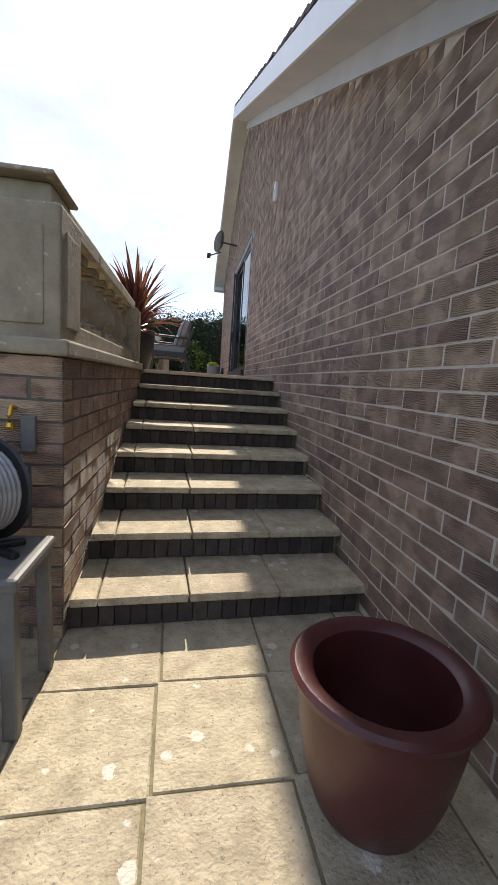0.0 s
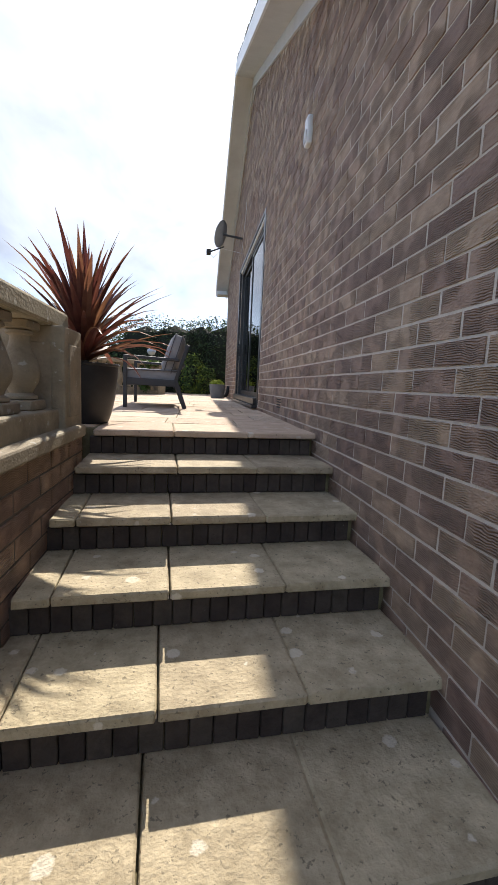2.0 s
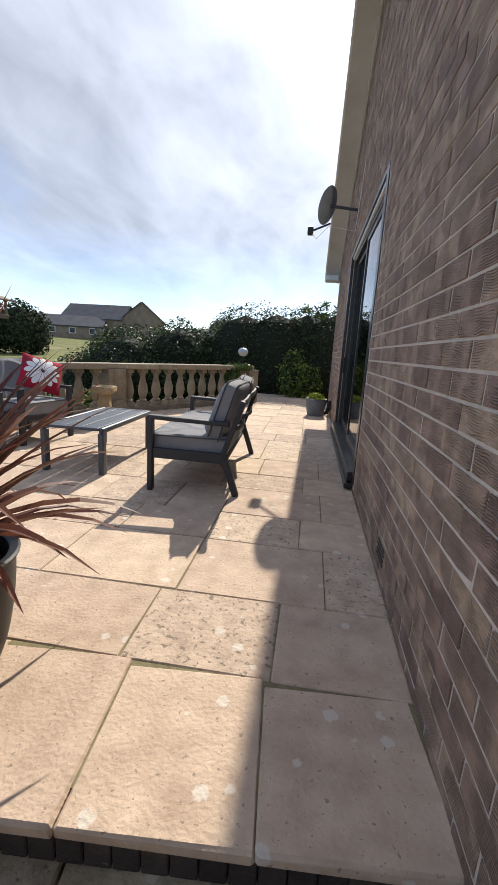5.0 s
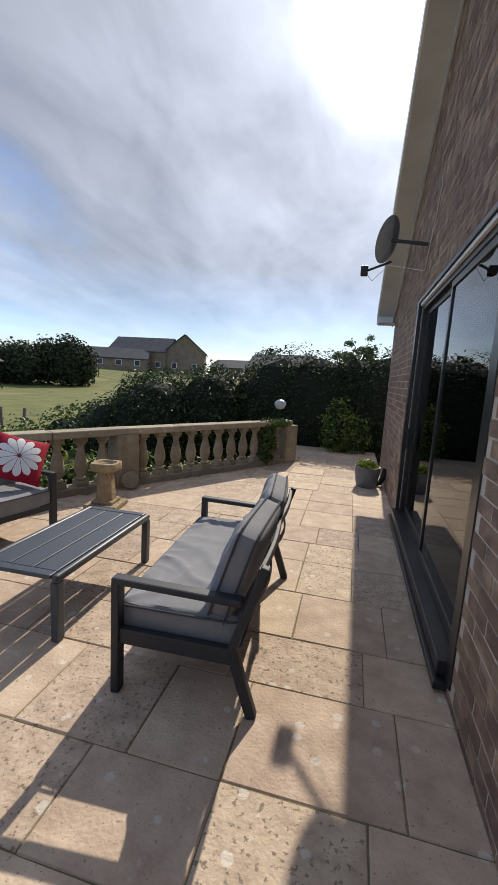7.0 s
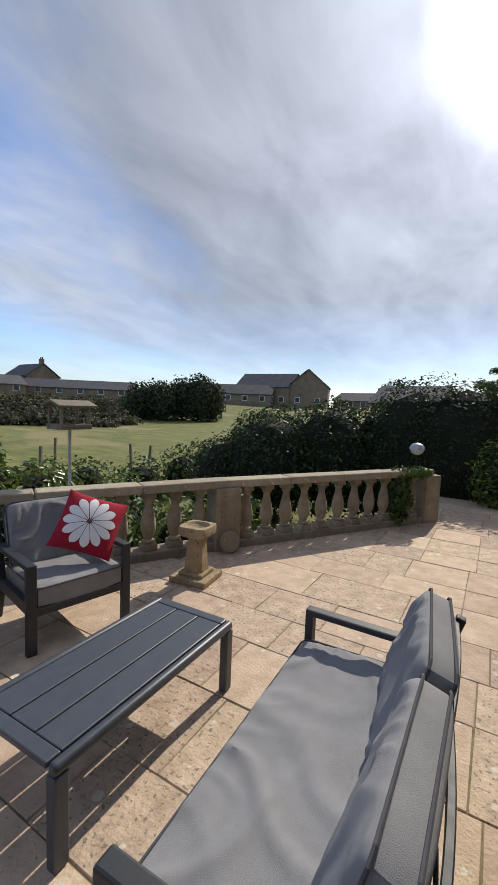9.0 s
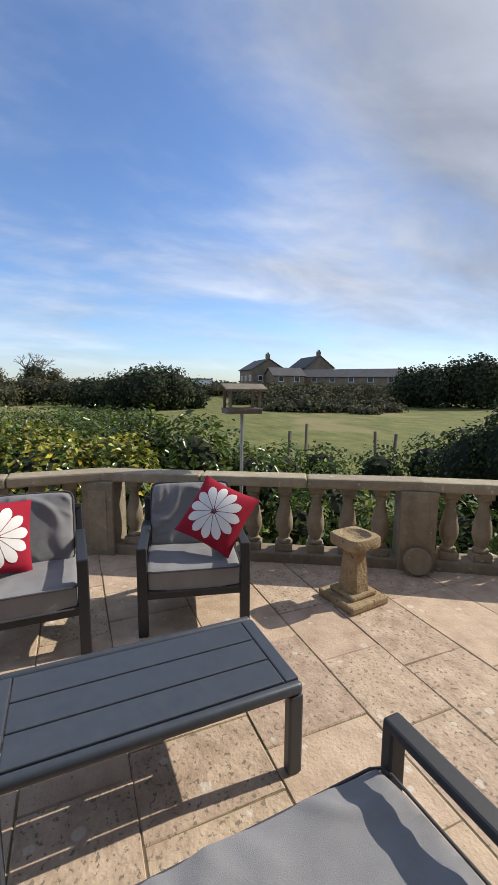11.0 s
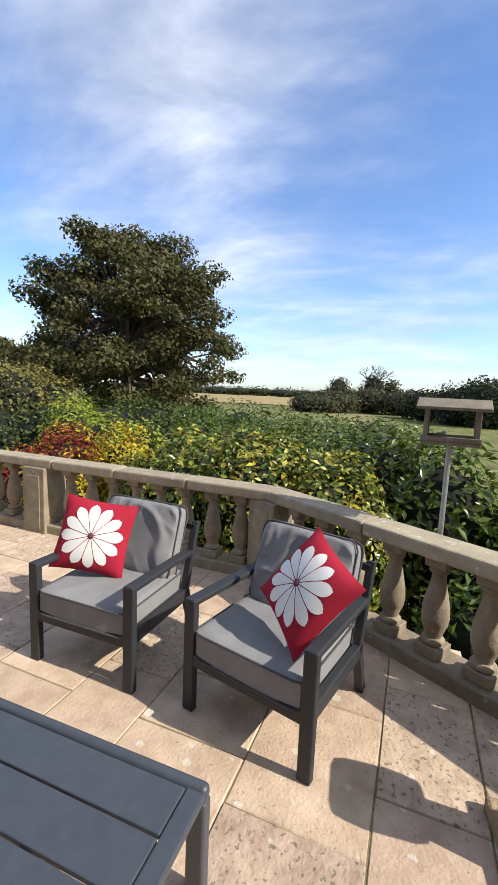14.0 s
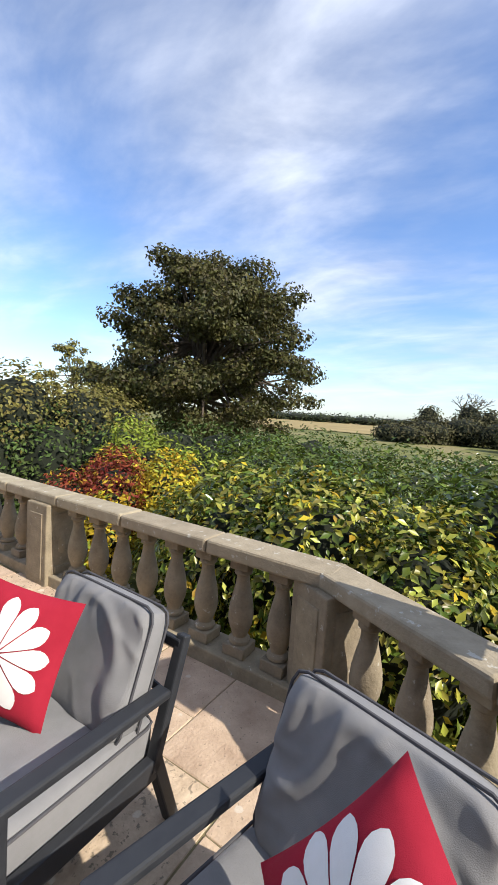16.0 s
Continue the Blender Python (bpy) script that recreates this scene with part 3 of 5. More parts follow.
def roof_z(y):
    return RIDGE_Z - (0.49 if y < RIDGE_Y else 0.537) * abs(y - RIDGE_Y)


DOOR = (7.80, 10.80, 1.41, 3.95)      # y0, y1, z0, z1


def house_wall():
    """Mortar body of the gable wall with the patio door cut through."""
    bm = bmesh.new()
    y0, y1, z0, z1 = DOOR
    def top(y):
        return roof_z(y) - 0.43
    for pts in ([(HOUSE_Y0, -0.3), (y0, -0.3), (y0, top(y0)), (HOUSE_Y0, top(HOUSE_Y0))],
                [(y1, -0.3), (HOUSE_Y1, -0.3), (HOUSE_Y1, top(HOUSE_Y1)), (y1, top(y1))],
                [(y0, -0.3), (y1, -0.3), (y1, z0), (y0, z0)],
                [(y0, z1), (y1, z1), (y1, top(y1)), (RIDGE_Y, top(RIDGE_Y)), (y0, top(y0))]):
        a = [bm.verts.new((WALL_X - 0.0065, y, z)) for y, z in pts]
        b = [bm.verts.new((WALL_X + 0.28, y, z)) for y, z in pts]
        n = len(pts)
        bm.faces.new(list(reversed(a))); bm.faces.new(b)
        for i in range(n):
            bm.faces.new((a[i], a[(i + 1) % n], b[(i + 1) % n], b[i]))
    bmesh.ops.recalc_face_normals(bm, faces=bm.faces)
    return solo("wall_house", bm, M_MORTAR, "brown rustic brick gable wall with pale mortar joints", "wall", kind="structure")


wall_house = house_wall()
# rooms behind, closed and dark
bm = bmesh.new()
box(bm, WALL_X + 0.28, 6.0, HOUSE_Y1 - 0.28, HOUSE_Y1, -0.3, roof_z(HOUSE_Y1) - 0.3)
solo("wall_north", bm, M_BRICK_J, "plain brown brick end wall of the house", "wall", kind="structure")
solo("wall_east", boxed(6.0, 6.2, HOUSE_Y0, HOUSE_Y1, -0.3, 4.2), M_BRICK_J, "plain brown brick wall of the house", "wall", kind="structure")
solo("wall_south", boxed(WALL_X + 0.28, 6.0, HOUSE_Y0, HOUSE_Y0 + 0.25, -0.3, 1.0), M_BRICK_J, "plain brown brick end wall of the house", "wall", kind="structure")
solo("wall_room", boxed(WALL_X + 0.30, 5.9, 6.4, 6.5, 1.2, 4.2), M_ROOM, "pale plaster inner wall of the room", "wall", kind="structure")
solo("wall_room_far", boxed(WALL_X + 0.30, 5.9, 11.6, 11.7, 1.2, 4.2), M_ROOM, "pale plaster inner wall of the room", "wall", kind="structure")
solo("floor", boxed(WALL_X + 0.29, 5.95, 6.5, 11.6, 1.2, 1.36), M_ROOM, "dim carpeted room floor", "floor", kind="structure")
solo("ceiling", boxed(WALL_X + 0.29, 5.95, 6.4, 11.7, 4.0, 4.1), M_ROOM, "plain plaster ceiling", "ceiling", kind="structure")


def roof():
    """Two tiled slopes with courses of tiles, white verge boards and soffit."""
    r = thing("roof", "dark tiled gable roof with white bargeboards", "roof", kind="structure")
    verts, faces = [], []

    def blk(a, b, c, d, h):
        n = len(verts)
        for p in (a, b, c, d):
            verts.append(tuple(p))
        for p in (a, b, c, d):
            verts.append((p[0], p[1], p[2] + h))
        faces.extend([(n + 3, n + 2, n + 1, n), (n + 4, n + 5, n + 6, n + 7), (n, n + 1, n + 5, n + 4), (n + 1, n + 2, n + 6, n + 5), (n + 2, n + 3, n + 7, n + 6), (n + 3, n, n + 4, n + 7)])
    rnd = random.Random(4)
    for side, yend in ((-1, HOUSE_Y0 - 0.3), (1, 14.5)):
        length = abs(yend - RIDGE_Y)
        n = int(length / 0.3)
        for i in range(n):
            ya, yb = RIDGE_Y + side * (length * i / n), RIDGE_Y + side * (length * (i + 1) / n + 0.04)
            cols = 5 if side == 1 or i < 36 else 3
            for j in range(cols):
                xa, xb = VERGE_X + 0.02 + j * 0.34 + rnd.uniform(-0.008, 0.008) * (j == 0), VERGE_X + 0.355 + j * 0.34 + (2.9 if j == cols - 1 else 0)
                za, zb = roof_z(ya) - 0.055, roof_z(yb) - 0.02
                q = [(xa, ya, za), (xb, ya, za), (xb, yb, zb), (xa, yb, zb)]
                blk(*(q if side == 1 else q[::-1]), 0.03)
    part("tiles", pydata("tiles", verts, faces, M_ROOF), M_ROOF, r)
    for side, yend in ((-1, HOUSE_Y0 - 0.3), (1, 14.5)):
        def slope(bm, x0, x1, dz0, dz1):
            a = [(RIDGE_Y, roof_z(RIDGE_Y)), (yend, roof_z(yend))]
            vs = []
            for x in (x0, x1):
                vs.append([bm.verts.new((x, a[0][0], a[0][1] + dz0)), bm.verts.new((x, a[1][0], a[1][1] + dz0)), bm.verts.new((x, a[1][0], a[1][1] + dz1)), bm.verts.new((x, a[0][0], a[0][1] + dz1))])
            bm.faces.new(vs[0]); bm.faces.new(list(reversed(vs[1])))
            for i in range(4):
                bm.faces.new((vs[0][i], vs[1][i], vs[1][(i + 1) % 4], vs[0][(i + 1) % 4]))
            bmesh.ops.recalc_face_normals(bm, faces=bm.faces)
            return bm
        part("bargeboard", slope(bmesh.new(), VERGE_X + 0.01, VERGE_X + 0.035, -0.29, -0.065), M_UPVC, r, "white plastic bargeboard")
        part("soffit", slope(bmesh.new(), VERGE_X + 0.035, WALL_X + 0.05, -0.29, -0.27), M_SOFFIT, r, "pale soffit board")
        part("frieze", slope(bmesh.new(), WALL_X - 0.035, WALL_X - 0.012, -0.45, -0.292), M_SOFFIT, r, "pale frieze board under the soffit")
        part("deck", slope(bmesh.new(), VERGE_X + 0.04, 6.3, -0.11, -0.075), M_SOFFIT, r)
    part("fascia", boxed(VERGE_X + 0.012, 6.0, 14.44, 14.47, roof_z(14.45) - 0.44, roof_z(14.45) - 0.07), M_UPVC, r, "white fascia board")
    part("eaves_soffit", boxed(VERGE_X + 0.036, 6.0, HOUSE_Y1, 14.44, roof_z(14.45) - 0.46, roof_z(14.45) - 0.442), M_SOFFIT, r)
    part("gutter", tube(bmesh.new(), [(VERGE_X + 0.04, 14.52, roof_z(14.5) - 0.14), (6.0, 14.52, roof_z(14.5) - 0.14)], 0.05, 10), M_UPVC, r)


roof()


def patio_door():
    y0, y1, z0, z1 = DOOR
    d = thing("door_1", "dark-framed sliding glass patio door, closed", "patio door", kind="structure")
    xo, xi = WALL_X + 0.03, WALL_X + 0.14
    for a, b in ((y0 - 0.12, y0), (y1, y1 + 0.12)):
        part("frame_trim", boxed(WALL_X - 0.016, WALL_X + 0.029, a, b, z0 - 0.03, z1 + 0.045, 0.004), M_FRAME, d)
    part("frame_trim", boxed(WALL_X - 0.016, WALL_X + 0.029, y0, y1, z1, z1 + 0.045, 0.004), M_FRAME, d)
    for nm, b in (("frame_jamb", (xo, xi, y0, y0 + 0.07, z0, z1)), ("frame_jamb", (xo, xi, y1 - 0.07, y1, z0, z1)), ("frame_head", (xo, xi, y0 + 0.07, y1 - 0.07, z1 - 0.08, z1)), ("frame_sill", (xo - 0.09, xi, y0, y1, z0 - 0.03, z0 + 0.06))):
        part(nm, boxed(*b, 0.006), M_FRAME, d)
    part("track", boxed(WALL_X - 0.085, WALL_X + 0.05, y0 - 0.06, y1 + 0.06, z0 - 0.08, z0 - 0.035, 0.006), M_FRAME, d, "dark threshold strip")
    part("head_trim", boxed(xo - 0.03, xo - 0.002, y0 + 0.03, y1 - 0.03, z1 - 0.035, z1 - 0.002, 0.004), M_UPVC, d, "pale trim along the head")
    mid = (y0 + y1) / 2
    for i, (a, b, x) in enumerate(((y0 + 0.07, mid + 0.03, xo + 0.012), (mid - 0.03, y1 - 0.07, xo + 0.05))):
        s = part("sash", boxed(x, x + 0.03, a, a + 0.06, z0 + 0.06, z1 - 0.08, 0.004), M_FRAME, d)
        part("stile", boxed(x, x + 0.03, b - 0.06, b, z0 + 0.06, z1 - 0.08, 0.004), M_FRAME, s)
        part("rail", boxed(x, x + 0.03, a + 0.06, b - 0.06, z1 - 0.14, z1 - 0.08, 0.004), M_FRAME, s)
        part("rail", boxed(x, x + 0.03, a + 0.06, b - 0.06, z0 + 0.06, z0 + 0.14, 0.004), M_FRAME, s)
        g = part("pane", boxed(x + 0.012, x + 0.018, a + 0.06, b - 0.06, z0 + 0.14, z1 - 0.14), M_GLASS, s)
        g.visible_shadow = False
    part("handle", boxed(xo - 0.02, xo + 0.012, y1 - 0.12, y1 - 0.095, 2.25, 2.5, 0.008), M_BLACK, d, "black pull handle")


patio_door()


def satellite_dish():
    m = pose(WALL_X, 10.75, 4.62)
    d = thing("satellite_dish", "grey satellite dish on a wall bracket with cable", "satellite dish", m)
    bm = bmesh.new()
    seg, rings = 28, []
    for i in range(7):
        r = i / 6
        rings.append([bm.verts.new((0.21 * r * math.cos(a), 0.26 * r * math.sin(a), 0.055 * r * r)) for a in (2 * math.pi * k / seg for k in range(seg))] if i else [bm.verts.new((0, 0, 0))])
    for k in range(seg):
        bm.faces.new((rings[0][0], rings[1][k], rings[1][(k + 1) % seg]))
    for a, b in zip(rings[1:], rings[2:]):
        for k in range(seg):
            bm.faces.new((a[k], b[k], b[(k + 1) % seg], a[(k + 1) % seg]))
    me = bmesh.ops.solidify(bm, geom=bm.faces[:], thickness=0.008)
    # faces the low southern sky, towards +y and a little out
    turn = Vector((-0.80, 0.52, 0.30)).to_track_quat("Z", "Y").to_matrix().to_4x4()
    c = Vector((-0.40, 0.02, 0.02))
    part("reflector", bm, M_DISH, d, "grey perforated dish", True, Matrix.Translation(c) @ turn)
    part("bracket", bar(bar(bmesh.new(), (0, -0.05, -0.05), c, 0.035, 0.035), (-0.012, -0.05, -0.16), (-0.012, -0.05, 0.08), 0.08, 0.024), M_BLACK, d)
    arm_end = c + Vector((-0.27, 0.30, -0.27))
    arm = part("feed_arm", bar(bmesh.new(), c + Vector((0.02, -0.02, -0.24)), arm_end, 0.025, 0.025), M_BLACK, d)
    part("receiver", boxed(-0.045, 0.045, -0.06, 0.06, -0.045, 0.06, 0.012, Matrix.Translation(arm_end)), M_BLACK, d)
    part("cable", tube(bmesh.new(), [arm_end, arm_end + Vector((0.1, -0.1, -0.13)), c + Vector((0, 0, -0.27)), Vector((-0.02, -0.12, -0.35)), Vector((-0.014, -0.5, 0.15)), Vector((-0.014, -0.62, 0.32)), Vector((-0.012, -0.58, 0.42))], 0.004, 5), M_UPVC, d)


satellite_dish()


def wall_lamp():
    d = thing("wall_lamp", "small white security lamp on the brick wall", "wall lamp", pose(WALL_X, 5.50, 3.70))
    part("housing", boxed(-0.055, 0.0, -0.05, 0.05, -0.11, 0.11, 0.018), M_UPVC, d)
    part("lens", boxed(-0.062, -0.052, -0.035, 0.035, -0.09, 0.0, 0.004), M_SOFFIT, d)


wall_lamp()
v = thing("air_vent", "terracotta air brick low in the wall", "air vent", pose(WALL_X, 6.2, 1.47))
part("body", boxed(-0.008, 0.0, -0.11, 0.11, -0.06, 0.06, 0.003), M_BRICK, v)
for i in range(4):
    part("slat", boxed(-0.016, -0.006, -0.095, 0.095, -0.045 + i * 0.027, -0.032 + i * 0.027, 0.002), M_RISER, v)


# ---------------------------------------------------------------- balustrades
def baluster_mesh(h):
    bm = lathe([(r, z * h) for r, z in ((0.062, 0.115), (0.074, 0.13), (0.074, 0.16), (0.052, 0.19), (0.058, 0.23), (0.080, 0.32), (0.087, 0.40), (0.082, 0.50), (0.066, 0.62), (0.050, 0.72), (0.044, 0.79), (0.046, 0.83), (0.062, 0.85), (0.062, 0.88), (0.052, 0.90))], 20)
    box(bm, -0.085, 0.085, -0.085, 0.085, 0, 0.116 * h, 0.006, seg=1)
    box(bm, -0.07, 0.07, -0.07, 0.07, 0.899 * h, h, 0.006, seg=1)
    return mesh_of("baluster", bm, M_STONE, True)


def pier(parent, x, y, z0, z1, ang, w=0.33):
    bm = boxed(-w / 2, w / 2, -w / 2, w / 2, z0, z1, 0.012)
    m = pose(x, y, 0, 0, 0, ang)
    p = part("pier", bm, M_STONE, parent, "panelled stone pier", m=m)
    for s in (-1, 1):
        for a in (0, 90):
            t = pose(0, 0, 0, 0, 0, a)
            part("panel", boxed(-w * 0.30, w * 0.30, s * w / 2 - 0.008, s * w / 2 + 0.008, z0 + 0.1, z1 - 0.09, 0.007, t), M_STONE, p)
    return p


def balustrade(name, label, a, b, zb, rail_z, piers, spacing=0.30, over=0.0, rail_w=0.25):
    """From a to b (centre line): plinth, balusters, coping stones."""
    d = thing(name, label, "balustrade", kind="structure")
    a, b = Vector(a), Vector(b)
    u = (b - a).normalized()
    ang = math.degrees(math.atan2(u.y, u.x))
    ln = (b - a).length
    m = pose(a.x, a.y, 0, 0, 0, ang)
    part("plinth", boxed(0, ln, -0.13, 0.13, zb - 0.25, zb + 0.10, 0.012, m), M_STONE, d)
    me = baluster_mesh(rail_z - 0.10 - zb - 0.10)
    n = max(1, round((ln - 0.34) / spacing))
    for i in range(n):
        t = 0.17 + (ln - 0.34) * (i + 0.5) / n
        part("baluster", me, M_STONE, d, m=m @ pose(t, 0, zb + 0.10, 0, 0, (i * 37) % 7 - 3))
    n = max(1, round(ln / 0.92))
    for i in range(n):
        x0, x1 = ln * i / n + 0.004, ln * (i + 1) / n - 0.004
        bm = boxed(x0 - (over if i == 0 else 0), x1 + (over if i == n - 1 else 0), -rail_w / 2, rail_w / 2, rail_z - 0.10, rail_z, 0.018)
        for vv in bm.verts:
            if vv.co.z > rail_z - 0.03:
                vv.co.z += 0.003 * math.sin(vv.co.x * 40 + i)
        part("coping", bm, M_COPING, d, m=m)
    for x, y in piers:
        pier(d, x, y, zb - 0.05, rail_z - 0.095, ang)
    return d


RAIL = ZT + 0.86
for k, (a, b, pp) in enumerate(((P_SOUTH, P0, [(-4.05, 5.20), (-4.05, 2.05)]), (P0, P1, [tuple(P0)]), (P1, P2, [tuple(P1), tuple(P2)]))):
    balustrade(f"balustrade_{k + 1}", "weathered buff cast-stone balustrade round the terrace", a, b, ZT, RAIL, pp, over=0.05)
balustrade("balustrade_4", "weathered stone balustrade above the brick stair wall", (-0.44, 4.42), (-0.44, 1.86), 1.37, 2.0, [(-0.44, 4.40), (-0.44, 1.86)], over=0.10, rail_w=0.22)
balustrade("balustrade_5", "weathered stone balustrade above the brick retaining wall", (-0.60, 1.86), (-3.92, 1.86), 1.37, 2.0, [], rail_w=0.24)
# corner cap on the stair pier
solo("pier_cap", boxed(-0.66, -0.30, 1.69, 2.07, 2.003, 2.025, 0.010), M_COPING, "chunky stone cap on the corner pier", "pier cap", kind="structure")

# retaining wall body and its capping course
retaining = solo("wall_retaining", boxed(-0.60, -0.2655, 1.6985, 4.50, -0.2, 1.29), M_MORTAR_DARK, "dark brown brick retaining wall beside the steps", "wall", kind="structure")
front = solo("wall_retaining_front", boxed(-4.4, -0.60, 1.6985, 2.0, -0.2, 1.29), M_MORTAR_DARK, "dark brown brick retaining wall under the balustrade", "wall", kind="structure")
for nm, b in (("trim_stair_wall", (-0.60, -0.235, 1.66, 4.50, 1.295, 1.365)), ("trim_front_wall", (-4.4, -0.605, 1.66, 2.02, 1.295, 1.365))):
    solo(nm, boxed(*b, 0.012), M_COPING, "thin stone capping on the brick wall", "capping", kind="structure")


# ---------------------------------------------------------------- garden furniture
def puffy(w, d, h, seed, creases=0.012, n=16, edge=0.5, rim=0.62, soft=0.03):
    """A stuffed cushion centred on the origin, lying flat: w along x, d along y, h thick."""
    rnd = random.Random(seed)
    ph = [rnd.uniform(0, 6.28) for _ in range(6)]
    stretch = d / w
    bm = bmesh.new()
    grid = {}
    for s in (1, -1):
        for i in range(n + 1):
            for j in range(n + 1):
                u, v = 2 * i / n - 1, 2 * j / n - 1
                border = abs(u) == 1 or abs(v) == 1
                prof = (max(0, 1 - u ** 4) ** edge) * (max(0, 1 - v ** 4) ** edge)
                k = 1 - soft * (u * v) ** 4 - 0.02 * (1 - prof)
                x, y = u * w / 2 * k, v * d / 2 * k
                vs = v * stretch
                wob = math.sin(2.1 * vs + 1.3 * u + ph[4]) + 0.6 * math.sin(3.7 * u - 1.9 * vs + ph[5])
                f1 = (0.5 + 0.5 * math.sin(4.2 * u + 6.0 * vs + 1.5 * wob + ph[0])) ** 3
                f2 = (0.5 + 0.5 * math.sin(5.6 * u - 3.4 * vs + 1.9 * wob + ph[1])) ** 4
                f3 = math.sin(1.7 * u + ph[2]) * math.cos(1.2 * vs + ph[3])
                f4 = (0.5 + 0.5 * math.sin(11 * vs + 2.5 * wob + ph[2])) ** 4 * max(0.0, abs(u) - 0.35)
                f5 = (0.5 + 0.5 * math.sin(12 * u + 2.0 * wob + ph[3])) ** 4 * max(0.0, abs(v) - 0.45)
                m1, m2 = 0.5 + 0.5 * math.sin(1.9 * vs + ph[5] + u), 0.5 + 0.5 * math.cos(2.3 * vs + ph[1] - u)
                wr = creases * prof ** 0.5 * (0.9 * f1 * m1 + 0.9 * f2 * m2 + 0.5 * f3 + 0.9 * f4 + 0.9 * f5)
                z = s * (h / 2 * (rim + (1 - rim) * prof)) + (wr if s == 1 else 0)
                grid[s, i, j] = bm.verts.new((x, y, z))
    for s in (1, -1):
        for i in range(n):
            for j in range(n):
                q = [grid[s, i, j], grid[s, i + 1, j], grid[s, i + 1, j + 1], grid[s, i, j + 1]]
                bm.faces.new(q if s == 1 else q[::-1])
    for i in range(n):
        for (a, b) in (((i, 0), (i + 1, 0)), ((i + 1, n), (i, n)), ((0, i + 1), (0, i)), ((n, i), (n, i + 1))):
            bm.faces.new((grid[-1, *a], grid[-1, *b], grid[1, *b], grid[1, *a]))
    return bm


def piping(w, d, z, r=0.006):
    bm = bmesh.new()
    k = 0.988
    x, y, c = w / 2 * k, d / 2 * k, 0.05
    pts = []
    for cx, cy, a0 in ((x - c, y - c, 0), (-x + c, y - c, 90), (-x + c, -y + c, 180), (x - c, -y + c, 270)):
        for a in (0, 45, 90):
            t = radians(a0 + a)
            pts.append((cx + c * math.cos(t), cy + c * math.sin(t), z))
    pts.append(pts[0])
    return tube(bm, pts, r, 6)


def lounge(name, label, category, m, width, backs, group=""):
    """Metal-framed garden seat facing +x: width along y. Feet 0.76 m front to back."""
    s = thing(name, label, category, m, group)
    hw = width / 2
    for side in (-1, 1):
        y = side * (hw - 0.035)
        part("leg", bar(bmesh.new(), (0.355, y, 0), (0.355, y, 0.625), 0.07, 0.045, 0.008, up=(1, 0, 0)), M_METAL, s)
        part("arm", bar(bmesh.new(), (0.378, y, 0.625), (-0.30, y, 0.605), 0.07, 0.036, 0.010), M_METAL, s)
        part("leg", bar(bmesh.new(), (-0.375, y, 0.0), (-0.25, y, 0.36), 0.05, 0.055, 0.008, up=(1, 0, 0)), M_METAL, s, "splayed rear leg")
        part("back_post", bar(bmesh.new(), (-0.24, y, 0.30), (-0.40, y, 0.80), 0.05, 0.045, 0.008, up=(1, 0, 0)), M_METAL, s)
        part("side_rail", bar(bmesh.new(), (0.355, y, 0.325), (-0.26, y, 0.315), 0.045, 0.085, 0.006), M_METAL, s)
    part("front_rail", bar(bmesh.new(), (0.352, -hw + 0.05, 0.305), (0.352, hw - 0.05, 0.305), 0.04, 0.07, 0.006), M_METAL, s)
    part("rear_rail", bar(bmesh.new(), (-0.25, -hw + 0.05, 0.28), (-0.25, hw - 0.05, 0.28), 0.04, 0.06, 0.006), M_METAL, s)
    for i in range(backs):
        a, b = -hw + 0.03 + i * (width - 0.06) / backs, -hw + 0.03 + (i + 1) * (width - 0.06) / backs
        pts = [(-0.375 - 0.016 * math.sin(math.pi * t / 8), a + (b - a) * t / 8, 0.765) for t in range(9)]
        part("top_rail", ribbon(pts, 0.025, 0.045), M_METAL, s, "bowed top rail")
        for zz in (0.56,):
            sh = -0.24 - (zz - 0.30) * 0.32
            pts = [(sh - 0.05 * math.sin(math.pi * t / 6), a + (b - a) * t / 6, zz) for t in range(7)]
            part("back_slat", ribbon(pts, 0.012, 0.04), M_METAL, s)
    for i in range(9):
        y = -hw + 0.12 + (width - 0.24) * i / 8
        part("seat_slat", boxed(-0.25, 0.34, y - 0.03, y + 0.03, 0.300, 0.318, 0.004), M_METAL, s)
    sw = width - 0.12
    n = 72 if backs > 1 else 30
    part("seat_cushion", puffy(0.67, sw, 0.17, 3 if backs > 1 else 8, 0.016 if backs > 1 else 0.006, n, 0.25, 0.88), M_FABRIC, s, "grey box seat cushion", True, Matrix.Translation((0.045, 0, 0.396)))
    part("seat_piping", piping(0.67, sw + 0.01, 0.468), M_PIPING, s, m=Matrix.Translation((0.045, 0, 0)))
    part("seat_piping", piping(0.67, sw + 0.01, 0.325), M_PIPING, s, m=Matrix.Translation((0.045, 0, 0)))
    for i in range(backs):
        w = (width - 0.13) / backs
        yc = (i - (backs - 1) / 2) * w
        t = Matrix.Translation((-0.240, yc, 0.680)) @ pose(0, 0, 0, (i * 3.0 - 1.5) if backs > 1 else 1.5, 71 + 2 * i, (2.5 - 4 * i) if backs > 1 else -2)
        c = part("back_cushion", puffy(0.52, w - 0.005, 0.175, 20 + i, 0.020, 48, 0.5, 0.50, 0.07), M_FABRIC, s, "plump grey back cushion", True, t)
        part("piping", piping(0.52, w - 0.005, 0.044), M_PIPING, c)
        part("piping", piping(0.52, w - 0.005, -0.044), M_PIPING, c)
    return s


